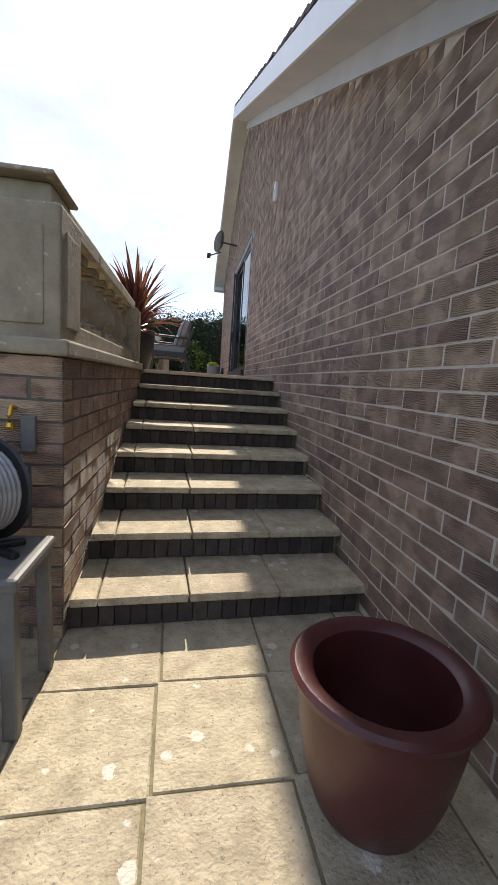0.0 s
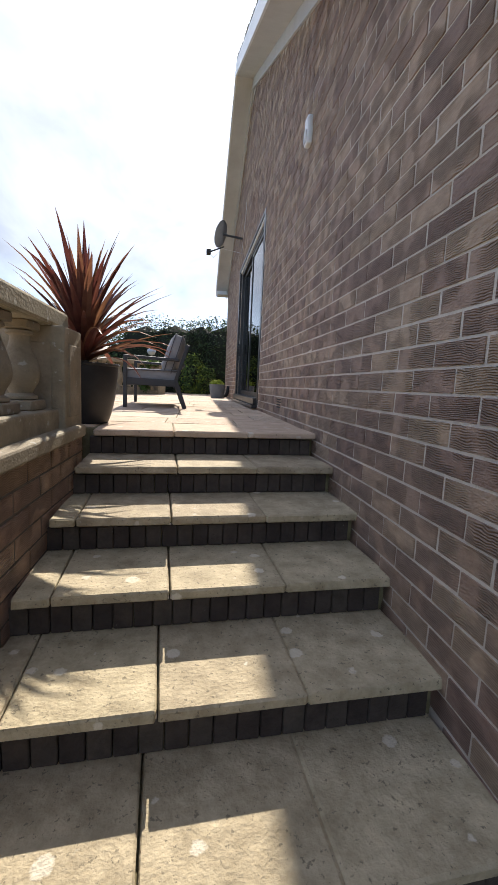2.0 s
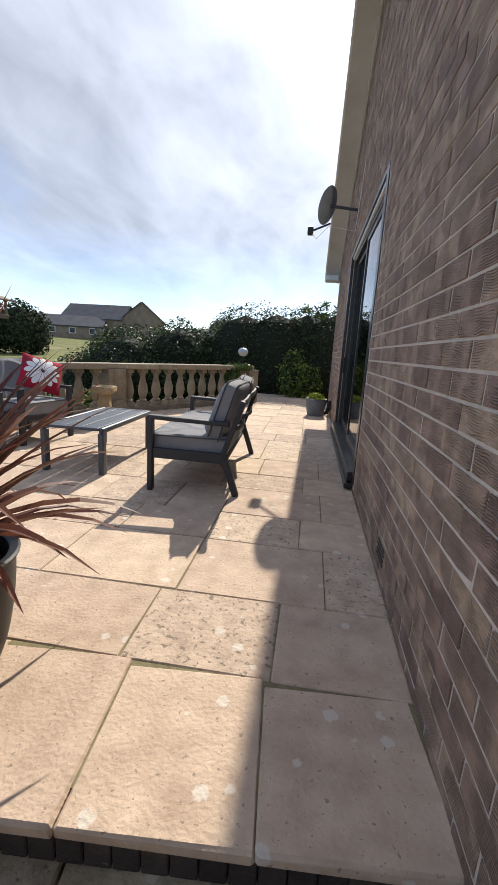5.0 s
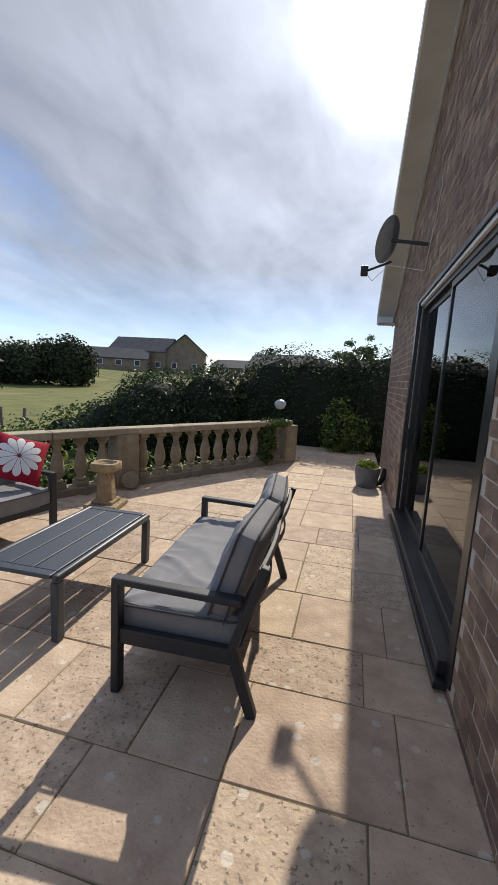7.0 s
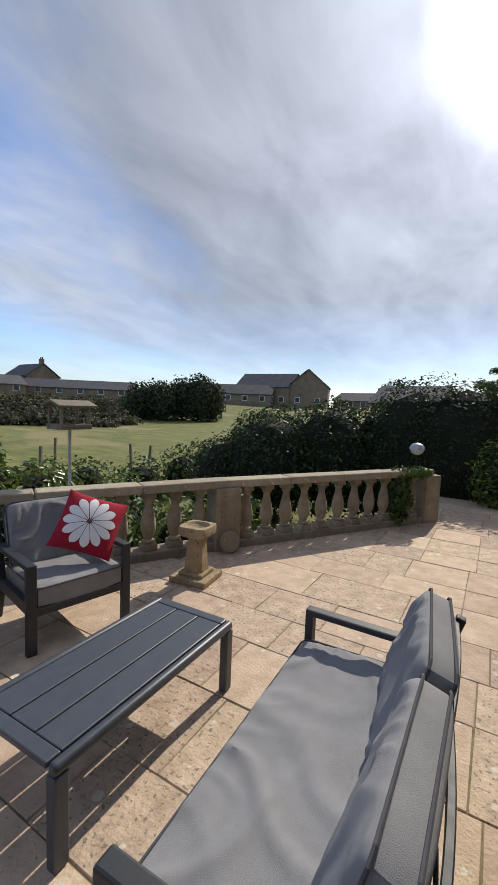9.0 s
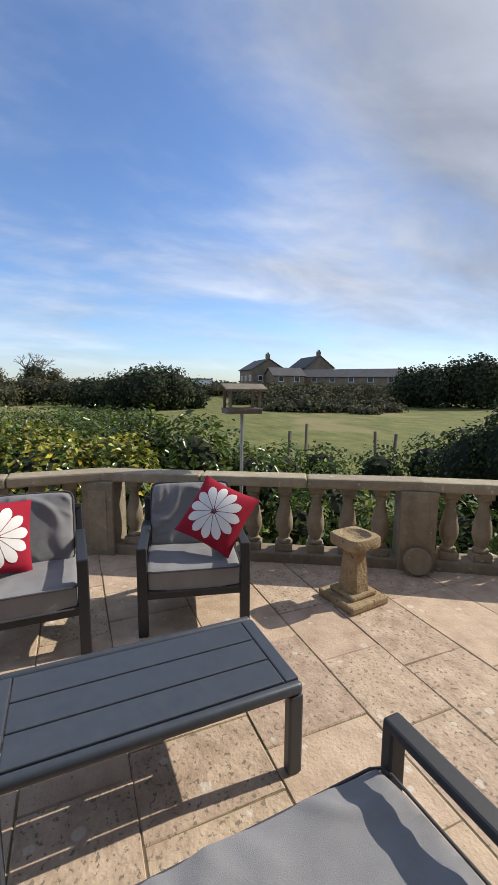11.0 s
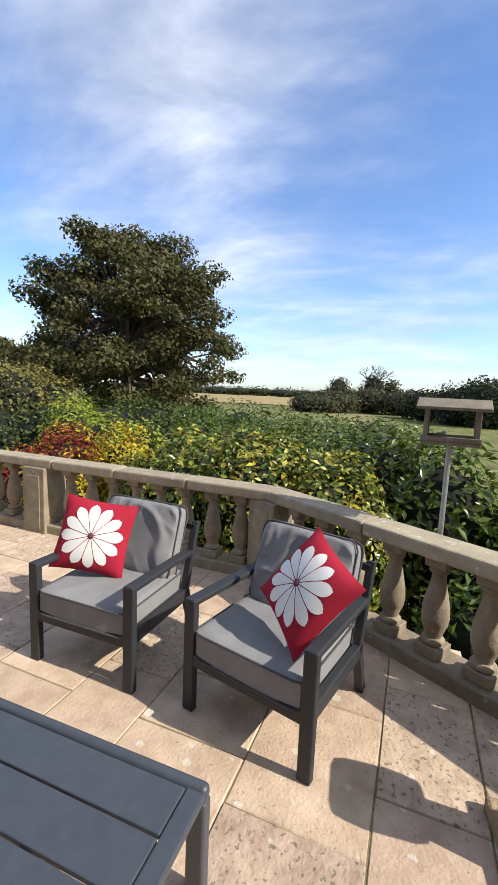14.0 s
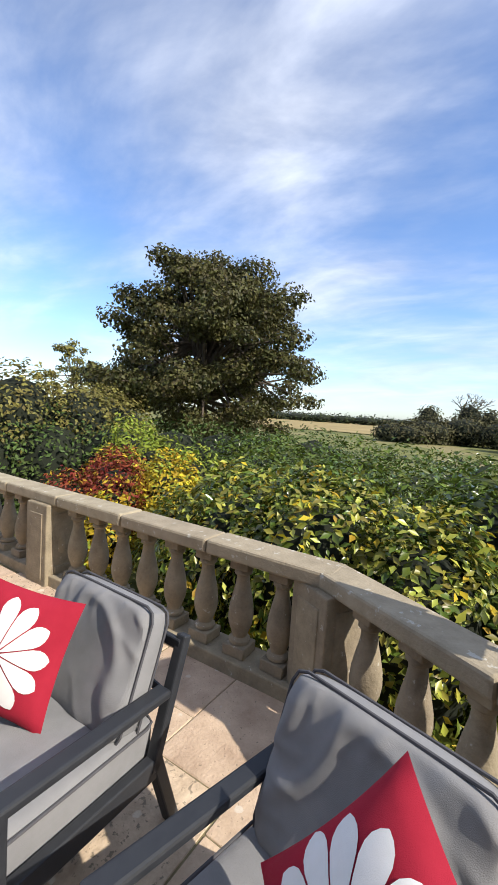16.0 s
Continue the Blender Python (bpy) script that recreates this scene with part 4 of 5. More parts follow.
SOFA = lounge("garden_sofa", "two-seat charcoal metal garden sofa with grey cushions", "sofa", pose(-0.125, 8.0, ZT, 0, 0, 183), 1.58, 2)
CH_A = lounge("garden_armchair", "charcoal metal garden armchair with grey cushions", "armchair", pose(-2.585, 8.60, ZT, 0, 0, -12.6), 0.78, 1, "armchairs by the balustrade")
CH_B = copy_thing(CH_A, pose(-2.63, 7.445, ZT, 0, 0, 0.5))


def scatter_cushion(label, m, seed):
    """Square red cushion with a white twelve-petal flower on its face (+z)."""
    c = thing("scatter_cushion", label, "cushion", m, "red scatter cushions")
    W, H, n = 0.49, 0.17, 18

    def face(u, v):
        prof = max(0, 1 - abs(u) ** 2.4) ** 0.6 * max(0, 1 - abs(v) ** 2.4) ** 0.6
        k = 1 - 0.07 * (1 - abs(v) ** 2) * abs(u) ** 3
        l = 1 - 0.07 * (1 - abs(u) ** 2) * abs(v) ** 3
        return Vector((u * W / 2 * k, v * W / 2 * l, H / 2 * prof))
    for s, nm, mat, lab in ((1, "cover", M_RED, "crimson front cover"), (-1, "backing", M_FABRIC, "grey fabric backing")):
        bm = bmesh.new()
        g = {}
        for i in range(n + 1):
            for j in range(n + 1):
                p = face(2 * i / n - 1, 2 * j / n - 1)
                g[i, j] = bm.verts.new((p.x, p.y, s * p.z))
        for i in range(n):
            for j in range(n):
                q = [g[i, j], g[i + 1, j], g[i + 1, j + 1], g[i, j + 1]]
                bm.faces.new(q if s == 1 else q[::-1])
        part(nm, bm, mat, c, lab, smooth=True)
    for k in range(12):
        a = 2 * math.pi * k / 12 + 0.1
        bm = bmesh.new()
        rows = []
        for r, hw in ((0.08, 0.008), (0.18, 0.034), (0.30, 0.062), (0.44, 0.095), (0.58, 0.125), (0.68, 0.128), (0.76, 0.105), (0.82, 0.062), (0.86, 0.006)):
            row = []
            for t in (-1, -0.5, 0, 0.5, 1):
                u, v = r * math.cos(a) - t * hw * 1.15 * math.sin(a), r * math.sin(a) + t * hw * 1.15 * math.cos(a)
                p = face(u, v)
                row.append(bm.verts.new((p.x, p.y, p.z + 0.0035)))
            rows.append(row)
        for x, y in zip(rows, rows[1:]):
            for t in range(4):
                bm.faces.new((x[t], y[t], y[t + 1], x[t + 1]))
        bmesh.ops.recalc_face_normals(bm, faces=bm.faces)
        part("petal", bm, M_WHITE, c, smooth=True)
    bm = lathe([(0.014, 0), (0.014, 0.004), (0.008, 0.008)], 12)
    part("flower_centre", bm, M_PIPING, c, m=Matrix.Translation((0, 0, H / 2 + 0.001)))
    return c


def facing(centre, normal, right, spin=0.0):
    """A cushion centred there whose face looks along normal, its x axis near right, spun in its own plane."""
    z = Vector(normal).normalized()
    x = (Vector(right) - z * z.dot(Vector(right))).normalized()
    m = Matrix((x, z.cross(x), z)).transposed().to_4x4()
    m.translation = centre
    return m @ pose(0, 0, 0, 0, 0, spin)


scatter_cushion("red cushion with a white flower, standing on one corner", facing((-2.46, 8.76, 2.075), (0.66, -0.50, 0.56), (0.36, 0.86, 0.34), 45), 1)
scatter_cushion("red cushion with a white flower propped upright on the armchair", facing((-2.59, 7.27, 2.05), (0.86, 0.40, 0.34), (-0.40, 0.90, -0.16), 0), 2)


def coffee_table():
    t = thing("coffee_table", "slate-grey slatted metal garden coffee table", "coffee table", pose(-1.29, 8.05, ZT, 0, 0, 1.3))
    hx, hy, zt = 0.305, 0.62, 0.44
    w = (2 * hx - 0.10) / 3
    for i in range(3):
        x0 = -hx + 0.05 + i * w
        part("slat", boxed(x0 + 0.004, x0 + w - 0.004, -hy + 0.07, hy - 0.07, zt - 0.025, zt - 0.004, 0.005), M_TABLE, t)
    for s in (-1, 1):
        # long edge boards roll down over the side
        bm = boxed(min(s * (hx - 0.048), s * hx), max(s * (hx - 0.048), s * hx), -hy, hy, zt - 0.055, zt, 0.022, seg=4)
        part("edge_board", bm, M_TABLE, t, smooth=True)
        part("end_board", boxed(-hx + 0.05, hx - 0.05, min(s * (hy - 0.066), s * hy), max(s * (hy - 0.066), s * hy), zt - 0.03, zt - 0.002, 0.006), M_TABLE, t)
        for q in (-1, 1):
            part("leg", boxed(s * (hx - 0.027) - 0.027, s * (hx - 0.027) + 0.027, q * (hy - 0.035) - 0.035, q * (hy - 0.035) + 0.035, 0, zt - 0.05, 0.012, seg=3), M_TABLE, t)
    for q in (-0.2, 0.2):
        part("brace", boxed(-hx + 0.05, hx - 0.05, q - 0.02, q + 0.02, zt - 0.045, zt - 0.027), M_TABLE, t)


coffee_table()


def bird_bath():
    b = thing("bird_bath", "worn square stone bird bath on a stepped base", "bird bath", pose(-2.19, 9.84, ZT, 0, 0, 8))
    part("base", boxed(-0.20, 0.20, -0.20, 0.20, 0, 0.065, 0.015), M_BATH, b)
    part("step", boxed(-0.135, 0.135, -0.135, 0.135, 0.063, 0.105, 0.015), M_BATH, b)
    bm = bmesh.new()
    lo, hi = 0.098, 0.072
    r = [[bm.verts.new((k * math.cos(radians(45 + 90 * i + d)) * 1.25, k * math.sin(radians(45 + 90 * i + d)) * 1.25, z)) for i in range(4) for d in (-14, 14)] for k, z in ((lo, 0.10), (lo * 0.94, 0.17), (hi, 0.42), (hi * 1.15, 0.46))]
    for x, y in zip(r, r[1:]):
        for i in range(8):
            bm.faces.new((x[i], x[(i + 1) % 8], y[(i + 1) % 8], y[i]))
    bm.faces.new(r[-1])
    part("column", bm, M_BATH, b)
    bm = bmesh.new()
    s, seg = 0.155, 24
    rim = []
    for k in range(seg):
        a = 2 * math.pi * k / seg
        q = min(1 / max(abs(math.cos(a)), 1e-6), 1 / max(abs(math.sin(a)), 1e-6), 1.28)
        rim.append((s * q * math.cos(a), s * q * math.sin(a)))
    circ = [(0.118 * math.cos(2 * math.pi * k / seg), 0.118 * math.sin(2 * math.pi * k / seg)) for k in range(seg)]
    lv = [[bm.verts.new((x * f, y * f, z)) for x, y in src] for src, f, z in ((rim, 0.8, 0.455), (rim, 0.97, 0.47), (rim, 1.0, 0.49), (rim, 1.0, 0.545), (rim, 0.96, 0.56), (circ, 1.05, 0.56), (circ, 0.97, 0.548), (circ, 0.7, 0.525), (circ, 0.3, 0.517))]
    for x, y in zip(lv, lv[1:]):
        for k in range(seg):
            bm.faces.new((x[k], x[(k + 1) % seg], y[(k + 1) % seg], y[k]))
    bm.faces.new(lv[-1]); bm.faces.new(list(reversed(lv[0])))
    part("bowl", bm, M_BATH, b, "shallow stained bowl", True)


bird_bath()
d = solo("stone_disc", lathe([(0.10, -0.03), (0.125, -0.025), (0.13, 0.02), (0.115, 0.035), (0.05, 0.028)], 24), M_STONE, "round carved stone disc leaning on the pier", "stone disc", pose(-2.335, 10.67, ZT + 0.128, 76, 0, 58) , smooth=True)


# ---------------------------------------------------------------- pots and plants
def pot(name, label, x, y, z, r0, r1, h, mat, lip=0.03, soil=0.08, seg=40):
    p = thing(name, label, "plant pot", pose(x, y, z))
    prof = [(r0, 0), (r0 * 1.04, 0.01)] + [(r0 + (r1 - r0) * math.sin(t * math.pi / 2) ** 0.7, h * t) for t in (0.15, 0.3, 0.45, 0.6, 0.75, 0.88)] + [(r1, h - lip), (r1 + lip * 0.6, h - lip * 0.8), (r1 + lip * 0.75, h - lip * 0.3), (r1 + lip * 0.4, h), (r1 - lip * 0.4, h), (r1 - lip, h - lip * 0.5), (r1 - lip * 1.1, h - soil), (r1 * 0.85, h * 0.35), (r0 * 0.8, 0.05)]
    part("bowl", lathe(prof, seg), mat, p, smooth=True)
    return p


pot("planter", "large empty plum-brown glazed pot on the patio", 0.875, 0.85, 0.0, 0.165, 0.25, 0.44, M_PLUM, 0.04)


def cordyline():
    x, y = -0.41, 5.17
    p = pot("planter", "tall black planter holding a spiky bronze cordyline", x, y, ZT, 0.165, 0.24, 0.44, M_BLACK, 0.022, 0.04)
    part("soil", lathe([(0.19, 0.39), (0.10, 0.41), (0.01, 0.41)], 20), M_CORE, p)
    c = thing("cordyline", "spiky cordyline with bronze-red sword leaves", "plant", pose(x, y, ZT + 0.41))
    rnd = random.Random(12)
    part("stem", tube(bmesh.new(), [(0, 0, -0.02), (0.01, 0, 0.15), (0, 0.01, 0.30)], [0.035, 0.03, 0.02], 8), M_BARK, c)
    for i in range(130):
        a = i * 2.39996 + rnd.uniform(-0.2, 0.2)
        k = i / 129
        el = radians(86 - 62 * (1 - k) ** 0.8 + rnd.uniform(-12, 12))
        ln = rnd.uniform(0.54, 0.88) * (0.90 + 0.10 * k)
        z0 = 0.03 + 0.17 * k
        w = rnd.uniform(0.018, 0.030)
        bend = rnd.uniform(0.1, 0.5) * (1.1 - k)
        out = Vector((math.cos(a), math.sin(a), 0))
        side = Vector((-math.sin(a), math.cos(a), 0))
        bm = bmesh.new()
        prev = None
        for t in range(7):
            s = t / 6
            e = el - bend * s * s * 2.0
            pos = out * (ln * s * math.cos((el + e) / 2)) + Vector((0, 0, z0 + ln * s * math.sin((el + e) / 2)))
            ww = w * (0.55 + 1.3 * s * (1 - s) * 1.6) * (1 - s ** 4) + 0.0008
            up = Vector((0, 0, 1)) * math.cos(e) - out * math.sin(e)
            row = [bm.verts.new(pos - side * ww + up * ww * 0.35), bm.verts.new(pos), bm.verts.new(pos + side * ww + up * ww * 0.35)]
            if prev:
                bm.faces.new((prev[0], row[0], row[1], prev[1])); bm.faces.new((prev[1], row[1], row[2], prev[2]))
            prev = row
        part("leaf", bm, M_SPIKE_OBJ, c)


M_SPIKE_OBJ = material("bronze_sword_leaf", (0.075, 0.026, 0.022), (0.22, 0.085, 0.045), 3, 0.45, 0.0, 30, vary=0.45, transmit=0.4)
cordyline()

p = pot("planter", "grey zinc bucket planter beside the house wall", 0.98, 12.45, ZT, 0.15, 0.20, 0.34, M_ZINC, 0.015, 0.05)
part("soil", lathe([(0.17, 0.29), (0.01, 0.30)], 20), M_CORE, p)
g = thing("potted_herb", "low tufted green plant in the zinc planter", "plant", pose(0.98, 12.45, ZT + 0.29))
part("foliage", leaf_cloud("tuft", [(0, 0, 0.06)], [(0.17, 0.17, 0.10)], 420, 0.10, L_LIME, 5, 5.0, 0.3), L_LIME, g)
dn = thing("downpipe_shoe", "dark curved downpipe shoe at the wall foot", "downpipe", pose(WALL_X - 0.02, 12.6, ZT))
part("pipe", tube(bmesh.new(), [(0, 0, 0.30), (-0.03, -0.01, 0.14), (-0.07, -0.03, 0.06), (-0.14, -0.06, 0.045)], 0.045, 12), M_BLACK, dn, smooth=True)


def globe_lamp():
    l = thing("garden_light", "small round solar lamp on a stake by the pier", "garden light", pose(-0.80, 13.95, RAIL))
    part("stake", tube(bmesh.new(), [(0, 0, 0.0), (0, 0, 0.20)], 0.012, 8), M_BLACK, l)
    part("globe", lathe([(0.03, 0.20), (0.085, 0.225), (0.115, 0.28), (0.118, 0.30)], 20), M_GLASS_GLOBE, l, "frosted half globe", True)
    part("cap", lathe([(0.125, 0.30), (0.11, 0.345), (0.07, 0.385), (0.01, 0.40)], 20), M_GALV, l, "metal domed cap", True)


globe_lamp()
iv = thing("ivy", "dark ivy trailing over the balustrade end", "climbing plant")
part("foliage", leaf_cloud("ivy_leaf", [(-0.95, 13.30, 1.95), (-0.86, 13.22, 1.72), (-0.90, 13.20, 1.50), (-0.72, 13.5, 2.14)], [(0.20, 0.22, 0.28), (0.16, 0.2, 0.26), (0.14, 0.16, 0.18), (0.22, 0.26, 0.09)], 900, 0.075, L_GREEN, 31, 1.2, 0.35, 0.3), L_GREEN, iv)


# ---------------------------------------------------------------- lower patio clutter
def plastic_bench(name, label, x0, x1, y0, y1, h):
    b = thing(name, label, "stool", pose((x0 + x1) / 2, (y0 + y1) / 2, 0))
    hx, hy = (x1 - x0) / 2, (y1 - y0) / 2
    part("top", boxed(-hx, hx, -hy, hy, h - 0.05, h, 0.015), M_BENCH, b)
    for s in (-1, 1):
        for q in (-1, 1):
            part("leg", bar(bmesh.new(), (s * (hx - 0.03), q * (hy - 0.03), 0), (s * (hx - 0.04), q * (hy - 0.04), h - 0.045), 0.05, 0.05, 0.008, up=(1, 0, 0)), M_BENCH, b)
    return b


plastic_bench("plastic_stool", "grey plastic stool against the brick wall", -0.78, -0.24, 1.12, 1.52, 0.575)
plastic_bench("plastic_stool", "low grey plastic step stool on the patio", -0.80, -0.32, 0.68, 1.05, 0.30)


def hose_reel():
    h = thing("hose_reel", "black hose reel wound with grey hose on the stool", "hose reel", pose(-0.50, 1.36, 0.575))
    axis = pose(0, 0, 0.21, 0, 90, 65)
    for s in (-0.10, 0.10):
        part("flange", lathe([(0.19, -0.008), (0.20, 0), (0.19, 0.008)], 32), M_BLACK, h, m=axis @ Matrix.Translation((0, 0, s)))
    for i in range(9):
        part("hose_coil", tube(bmesh.new(), [(0.155 * math.cos(a), 0.155 * math.sin(a), 0) for a in (2 * math.pi * k / 24 for k in range(25))], 0.011, 8), M_HOSE, h, m=axis @ Matrix.Translation((0, 0, -0.085 + i * 0.021)), smooth=True)
    part("drum", lathe([(0.13, -0.095), (0.13, 0.095)], 24), M_BLACK, h, m=axis)
    part("stand", bar(bar(bmesh.new(), (-0.12, -0.1, 0.012), (0.18, 0.06, 0.012), 0.03, 0.024), (-0.08, 0.1, 0.012), (0.20, -0.08, 0.012), 0.03, 0.024), M_BLACK, h)


hose_reel()
tp = thing("garden_tap", "brass tap connector above a grey wall box", "tap", pose(-0.46, 1.70, 0.98))
part("box", boxed(0.03, 0.09, -0.03, 0.008, -0.10, 0.06, 0.006), M_BENCH, tp)
part("spout", tube(bmesh.new(), [(0, 0.01, 0.09), (0, -0.04, 0.09), (0, -0.055, 0.06), (0, -0.055, 0.02)], 0.012, 10), M_BRASS, tp, "brass spout", True)
part("connector", lathe([(0.017, 0), (0.02, 0.012), (0.017, 0.03)], 12), M_BRASS, tp, m=Matrix.Translation((0, -0.055, 0.0)))


def bird_table():
    b = thing("bird_table", "roofed wooden bird table on a steel pole", "bird table", pose(-3.64, 9.43, -0.1, 0, 0, -4))
    part("pole", tube(bmesh.new(), [(0, 0, 0), (0, 0, 2.86)], 0.019, 10), M_GALV, b, smooth=True)
    part("tray", boxed(-0.13, 0.13, -0.185, 0.185, 2.855, 2.882, 0.004), M_WOOD, b)
    for s in (-1, 1):
        part("lip", boxed(s * 0.13 - 0.01, s * 0.13 + 0.01, -0.185, 0.185, 2.882, 2.912, 0.003), M_WOOD, b)
        part("lip", boxed(-0.118, 0.118, s * 0.175 - 0.01, s * 0.175 + 0.01, 2.882, 2.912, 0.003), M_WOOD, b)
        for q in (-1, 1):
            part("post", boxed(s * 0.11 - 0.014, s * 0.11 + 0.014, q * 0.158 - 0.014, q * 0.158 + 0.014, 2.882, 3.10, 0.003), M_WOOD, b)
        for k in range(2):
            t = pose(s * (0.046 + 0.085 * k), 0, 3.142 - 0.026 * k, 0, s * 17, 0)
            part("roof_board", boxed(-0.052, 0.052, -0.225, 0.225, -0.011, 0.011, 0.004, t), M_WOOD, b)


bird_table()

# ---------------------------------------------------------------- planting close by


def polar(az, dist, z=0.0, eye=(0.2, 8.2)):
    return (eye[0] - dist * math.sin(radians(az)), eye[1] + dist * math.cos(radians(az)), z)


bush("laurel_hedge", "dense glossy green laurel hedge beyond the balustrade", "hedge", [(-7.5, y, 1.1 + 0.1 * math.sin(y * 2)) for y in (5.6, 6.8, 8.0)] + [(-9.2, y, 1.2) for y in (4.2, 5.6, 7.2, 8.8)] + [(-10.8, y, 1.2) for y in (4, 6, 8)], [(1.2, 1.2, 1.42)] * 3 + [(1.2, 1.3, 1.4)] * 7, 44000, 0.105, L_LAUREL, 41, 2.2, 0.66, shell=0.70, clump=0.06)
bush("variegated_shrub", "green and yellow variegated evergreen shrub by the balustrade", "shrub", [(-5.7, 6.3, 1.22), (-5.6, 7.3, 1.32), (-5.5, 8.3, 1.2), (-6.0, 5.4, 1.0)], [(1.0, 0.9, 1.16), (0.95, 0.95, 1.24), (0.85, 0.8, 1.15), (0.8, 0.8, 0.98)], 9000, 0.10, L_LAUREL, 42, 2.0, 0.68, extra=(("yellow_foliage", L_VARIEG, 9000, 0.09, 2.0), ("golden_foliage", L_YELLOW, 1200, 0.09, 2.0)), shell=0.82)
bush("laurel_bush", "tall bright green laurel bush behind the bird table", "shrub", [(-6.3, 9.6, 1.2), (-6.0, 10.6, 0.95), (-6.6, 8.8, 1.25)], [(0.95, 0.9, 1.35), (0.8, 0.8, 1.15), (0.9, 0.8, 1.4)], 5600, 0.16, L_LAUREL, 43, 2.6, 0.75, shell=0.78)
bush("shrub", "loose green shrubs below the balustrade", "shrub", [(-4.6, 10.7, 0.75), (-4.1, 11.8, 0.7), (-5.2, 11.6, 0.8), (-3.6, 12.7, 0.8), (-4.75, 9.9, 0.6)], [(0.6, 0.6, 1.0), (0.6, 0.7, 0.9), (0.7, 0.7, 1.05), (0.7, 0.7, 0.85), (0.55, 0.6, 0.9)], 4600, 0.13, L_GREEN, 44, 2.6, 0.55, extra=(("light_foliage", L_LIME, 500, 0.12, 2.4),), shell=0.6)
bush("ivy_mound", "big mound of ivy-covered hedge beyond the balustrade", "hedge", [(-4.9, 16.6, 1.5), (-3.4, 17.2, 1.75), (-2.0, 17.6, 1.7), (-6.3, 16.6, 1.0), (-5.6, 17.8, 1.5)], [(1.5, 1.3, 1.55), (1.4, 1.3, 1.65), (1.4, 1.3, 1.7), (1.1, 1.2, 1.25), (1.5, 1.3, 1.5)], 18000, 0.12, L_HEDGE, 45, 2.2, 0.8, extra=(("shiny_foliage", L_GREEN, 1800, 0.12, 2.2),), shell=0.8)
bush("boundary_hedge", "tall dark clipped hedge closing the terrace end", "hedge", [(x, 17.1 + 0.1 * math.sin(x * 3), 1.94 + 0.05 * x) for x in (-1.3, -0.3, 0.6, 1.5, 2.4, 3.4, 4.5)] + [(x, 16.9, 0.9) for x in (-1.1, 0.3, 1.7, 3.1)], [(1.5, 0.95, 2.0)] * 7 + [(1.0, 0.8, 1.2)] * 4, 42000, 0.09, L_HEDGE, 46, 1.9, 0.85, shell=0.84)
bush("conifer_shrub", "lime-green shrub in front of the dark hedge", "shrub", [(0.35, 15.7, 1.9), (0.75, 15.75, 1.7)], [(0.42, 0.35, 0.7), (0.4, 0.3, 0.6)], 1500, 0.11, L_GREEN, 47, 3.0, 0.5, extra=(("light_foliage", L_LIME, 350, 0.10, 3.0),), shell=0.5)
bush("red_acer", "low crimson and orange acer beside the balustrade", "shrub", [(-6.6, 3.0, 1.45), (-6.1, 3.7, 1.3), (-7.1, 2.4, 1.5), (-6.0, 2.6, 1.2)], [(0.7, 0.65, 0.75), (0.6, 0.55, 0.65), (0.7, 0.7, 0.75), (0.6, 0.6, 0.7)], 6000, 0.085, L_RED, 48, 2.4, 0.55, extra=(("orange_foliage", L_YELLOW, 900, 0.08, 2.4),), shell=0.55)
bush("golden_shrub", "golden yellow autumn shrub by the balustrade", "shrub", [(-6.7, 4.2, 1.5), (-6.2, 4.8, 1.2), (-5.6, 4.1, 1.05), (-5.7, 3.3, 0.9)], [(0.65, 0.6, 0.85), (0.5, 0.5, 0.75), (0.45, 0.5, 0.75), (0.45, 0.5, 0.7)], 6500, 0.085, L_YELLOW, 49, 2.2, 0.5, extra=(("green_foliage", L_LIME, 800, 0.08, 2.2),), shell=0.5)
bush("lime_shrub", "upright yellow-green shrub behind the acer", "shrub", [(-8.3, 1.5, 1.6), (-7.9, 2.6, 1.55), (-8.9, 0.8, 1.7), (-8.0, 3.6, 1.4)], [(0.9, 0.8, 1.15), (0.8, 0.7, 1.05), (0.9, 0.8, 1.15), (0.7, 0.7, 1.0)], 4200, 0.12, L_LIME, 50, 2.6, 0.55, shell=0.55)
bush("olive_shrub", "tall olive-brown shrub mass at the garden edge", "shrub", [polar(138, 14.5, 1.75, (-0.8, 9.1)), polar(143, 13.5, 2.0, (-0.8, 9.1)), polar(149, 13, 2.2, (-0.8, 9.1)), polar(141, 16, 2.1, (-0.8, 9.1))], [(1.3, 1.2, 1.6), (1.4, 1.3, 1.75), (1.4, 1.3, 1.8), (1.3, 1.3, 1.6)], 11000, 0.12, L_OLIVE, 51, 1.8, 0.75, shell=0.72)
bush("dark_shrub", "dark green shrubs under the big tree", "shrub", [polar(a, 12.5, 1.25, (-0.8, 9.1)) for a in (113, 119, 125, 131, 138, 145, 151)], [(1.4, 1.3, 1.5)] * 7, 11000, 0.12, L_GREEN, 52, 2.0, 0.75, shell=0.72)

# ---------------------------------------------------------------- trees and distance
tx = polar(128.5, 23, 0, (-0.8, 9.1))
tree("sycamore_tree", "broad dark sycamore tree in full leaf", (tx[0], tx[1], 0), 9.0, (tx[0], tx[1], 6.2), (5.4, 5.4, 5.7), 150, 80000, 0.17, L_TREE, 61, trunk_r=0.42)
c = polar(144.5, 30, 0, (-0.8, 9.1))
tree("small_tree", "thin grey-green tree behind the shrubs", (c[0], c[1], 0), 5, (c[0], c[1], 4.9), (2.0, 2.0, 1.9), 30, 3500, 0.16, L_OLIVE, 62, trunk_r=0.15)


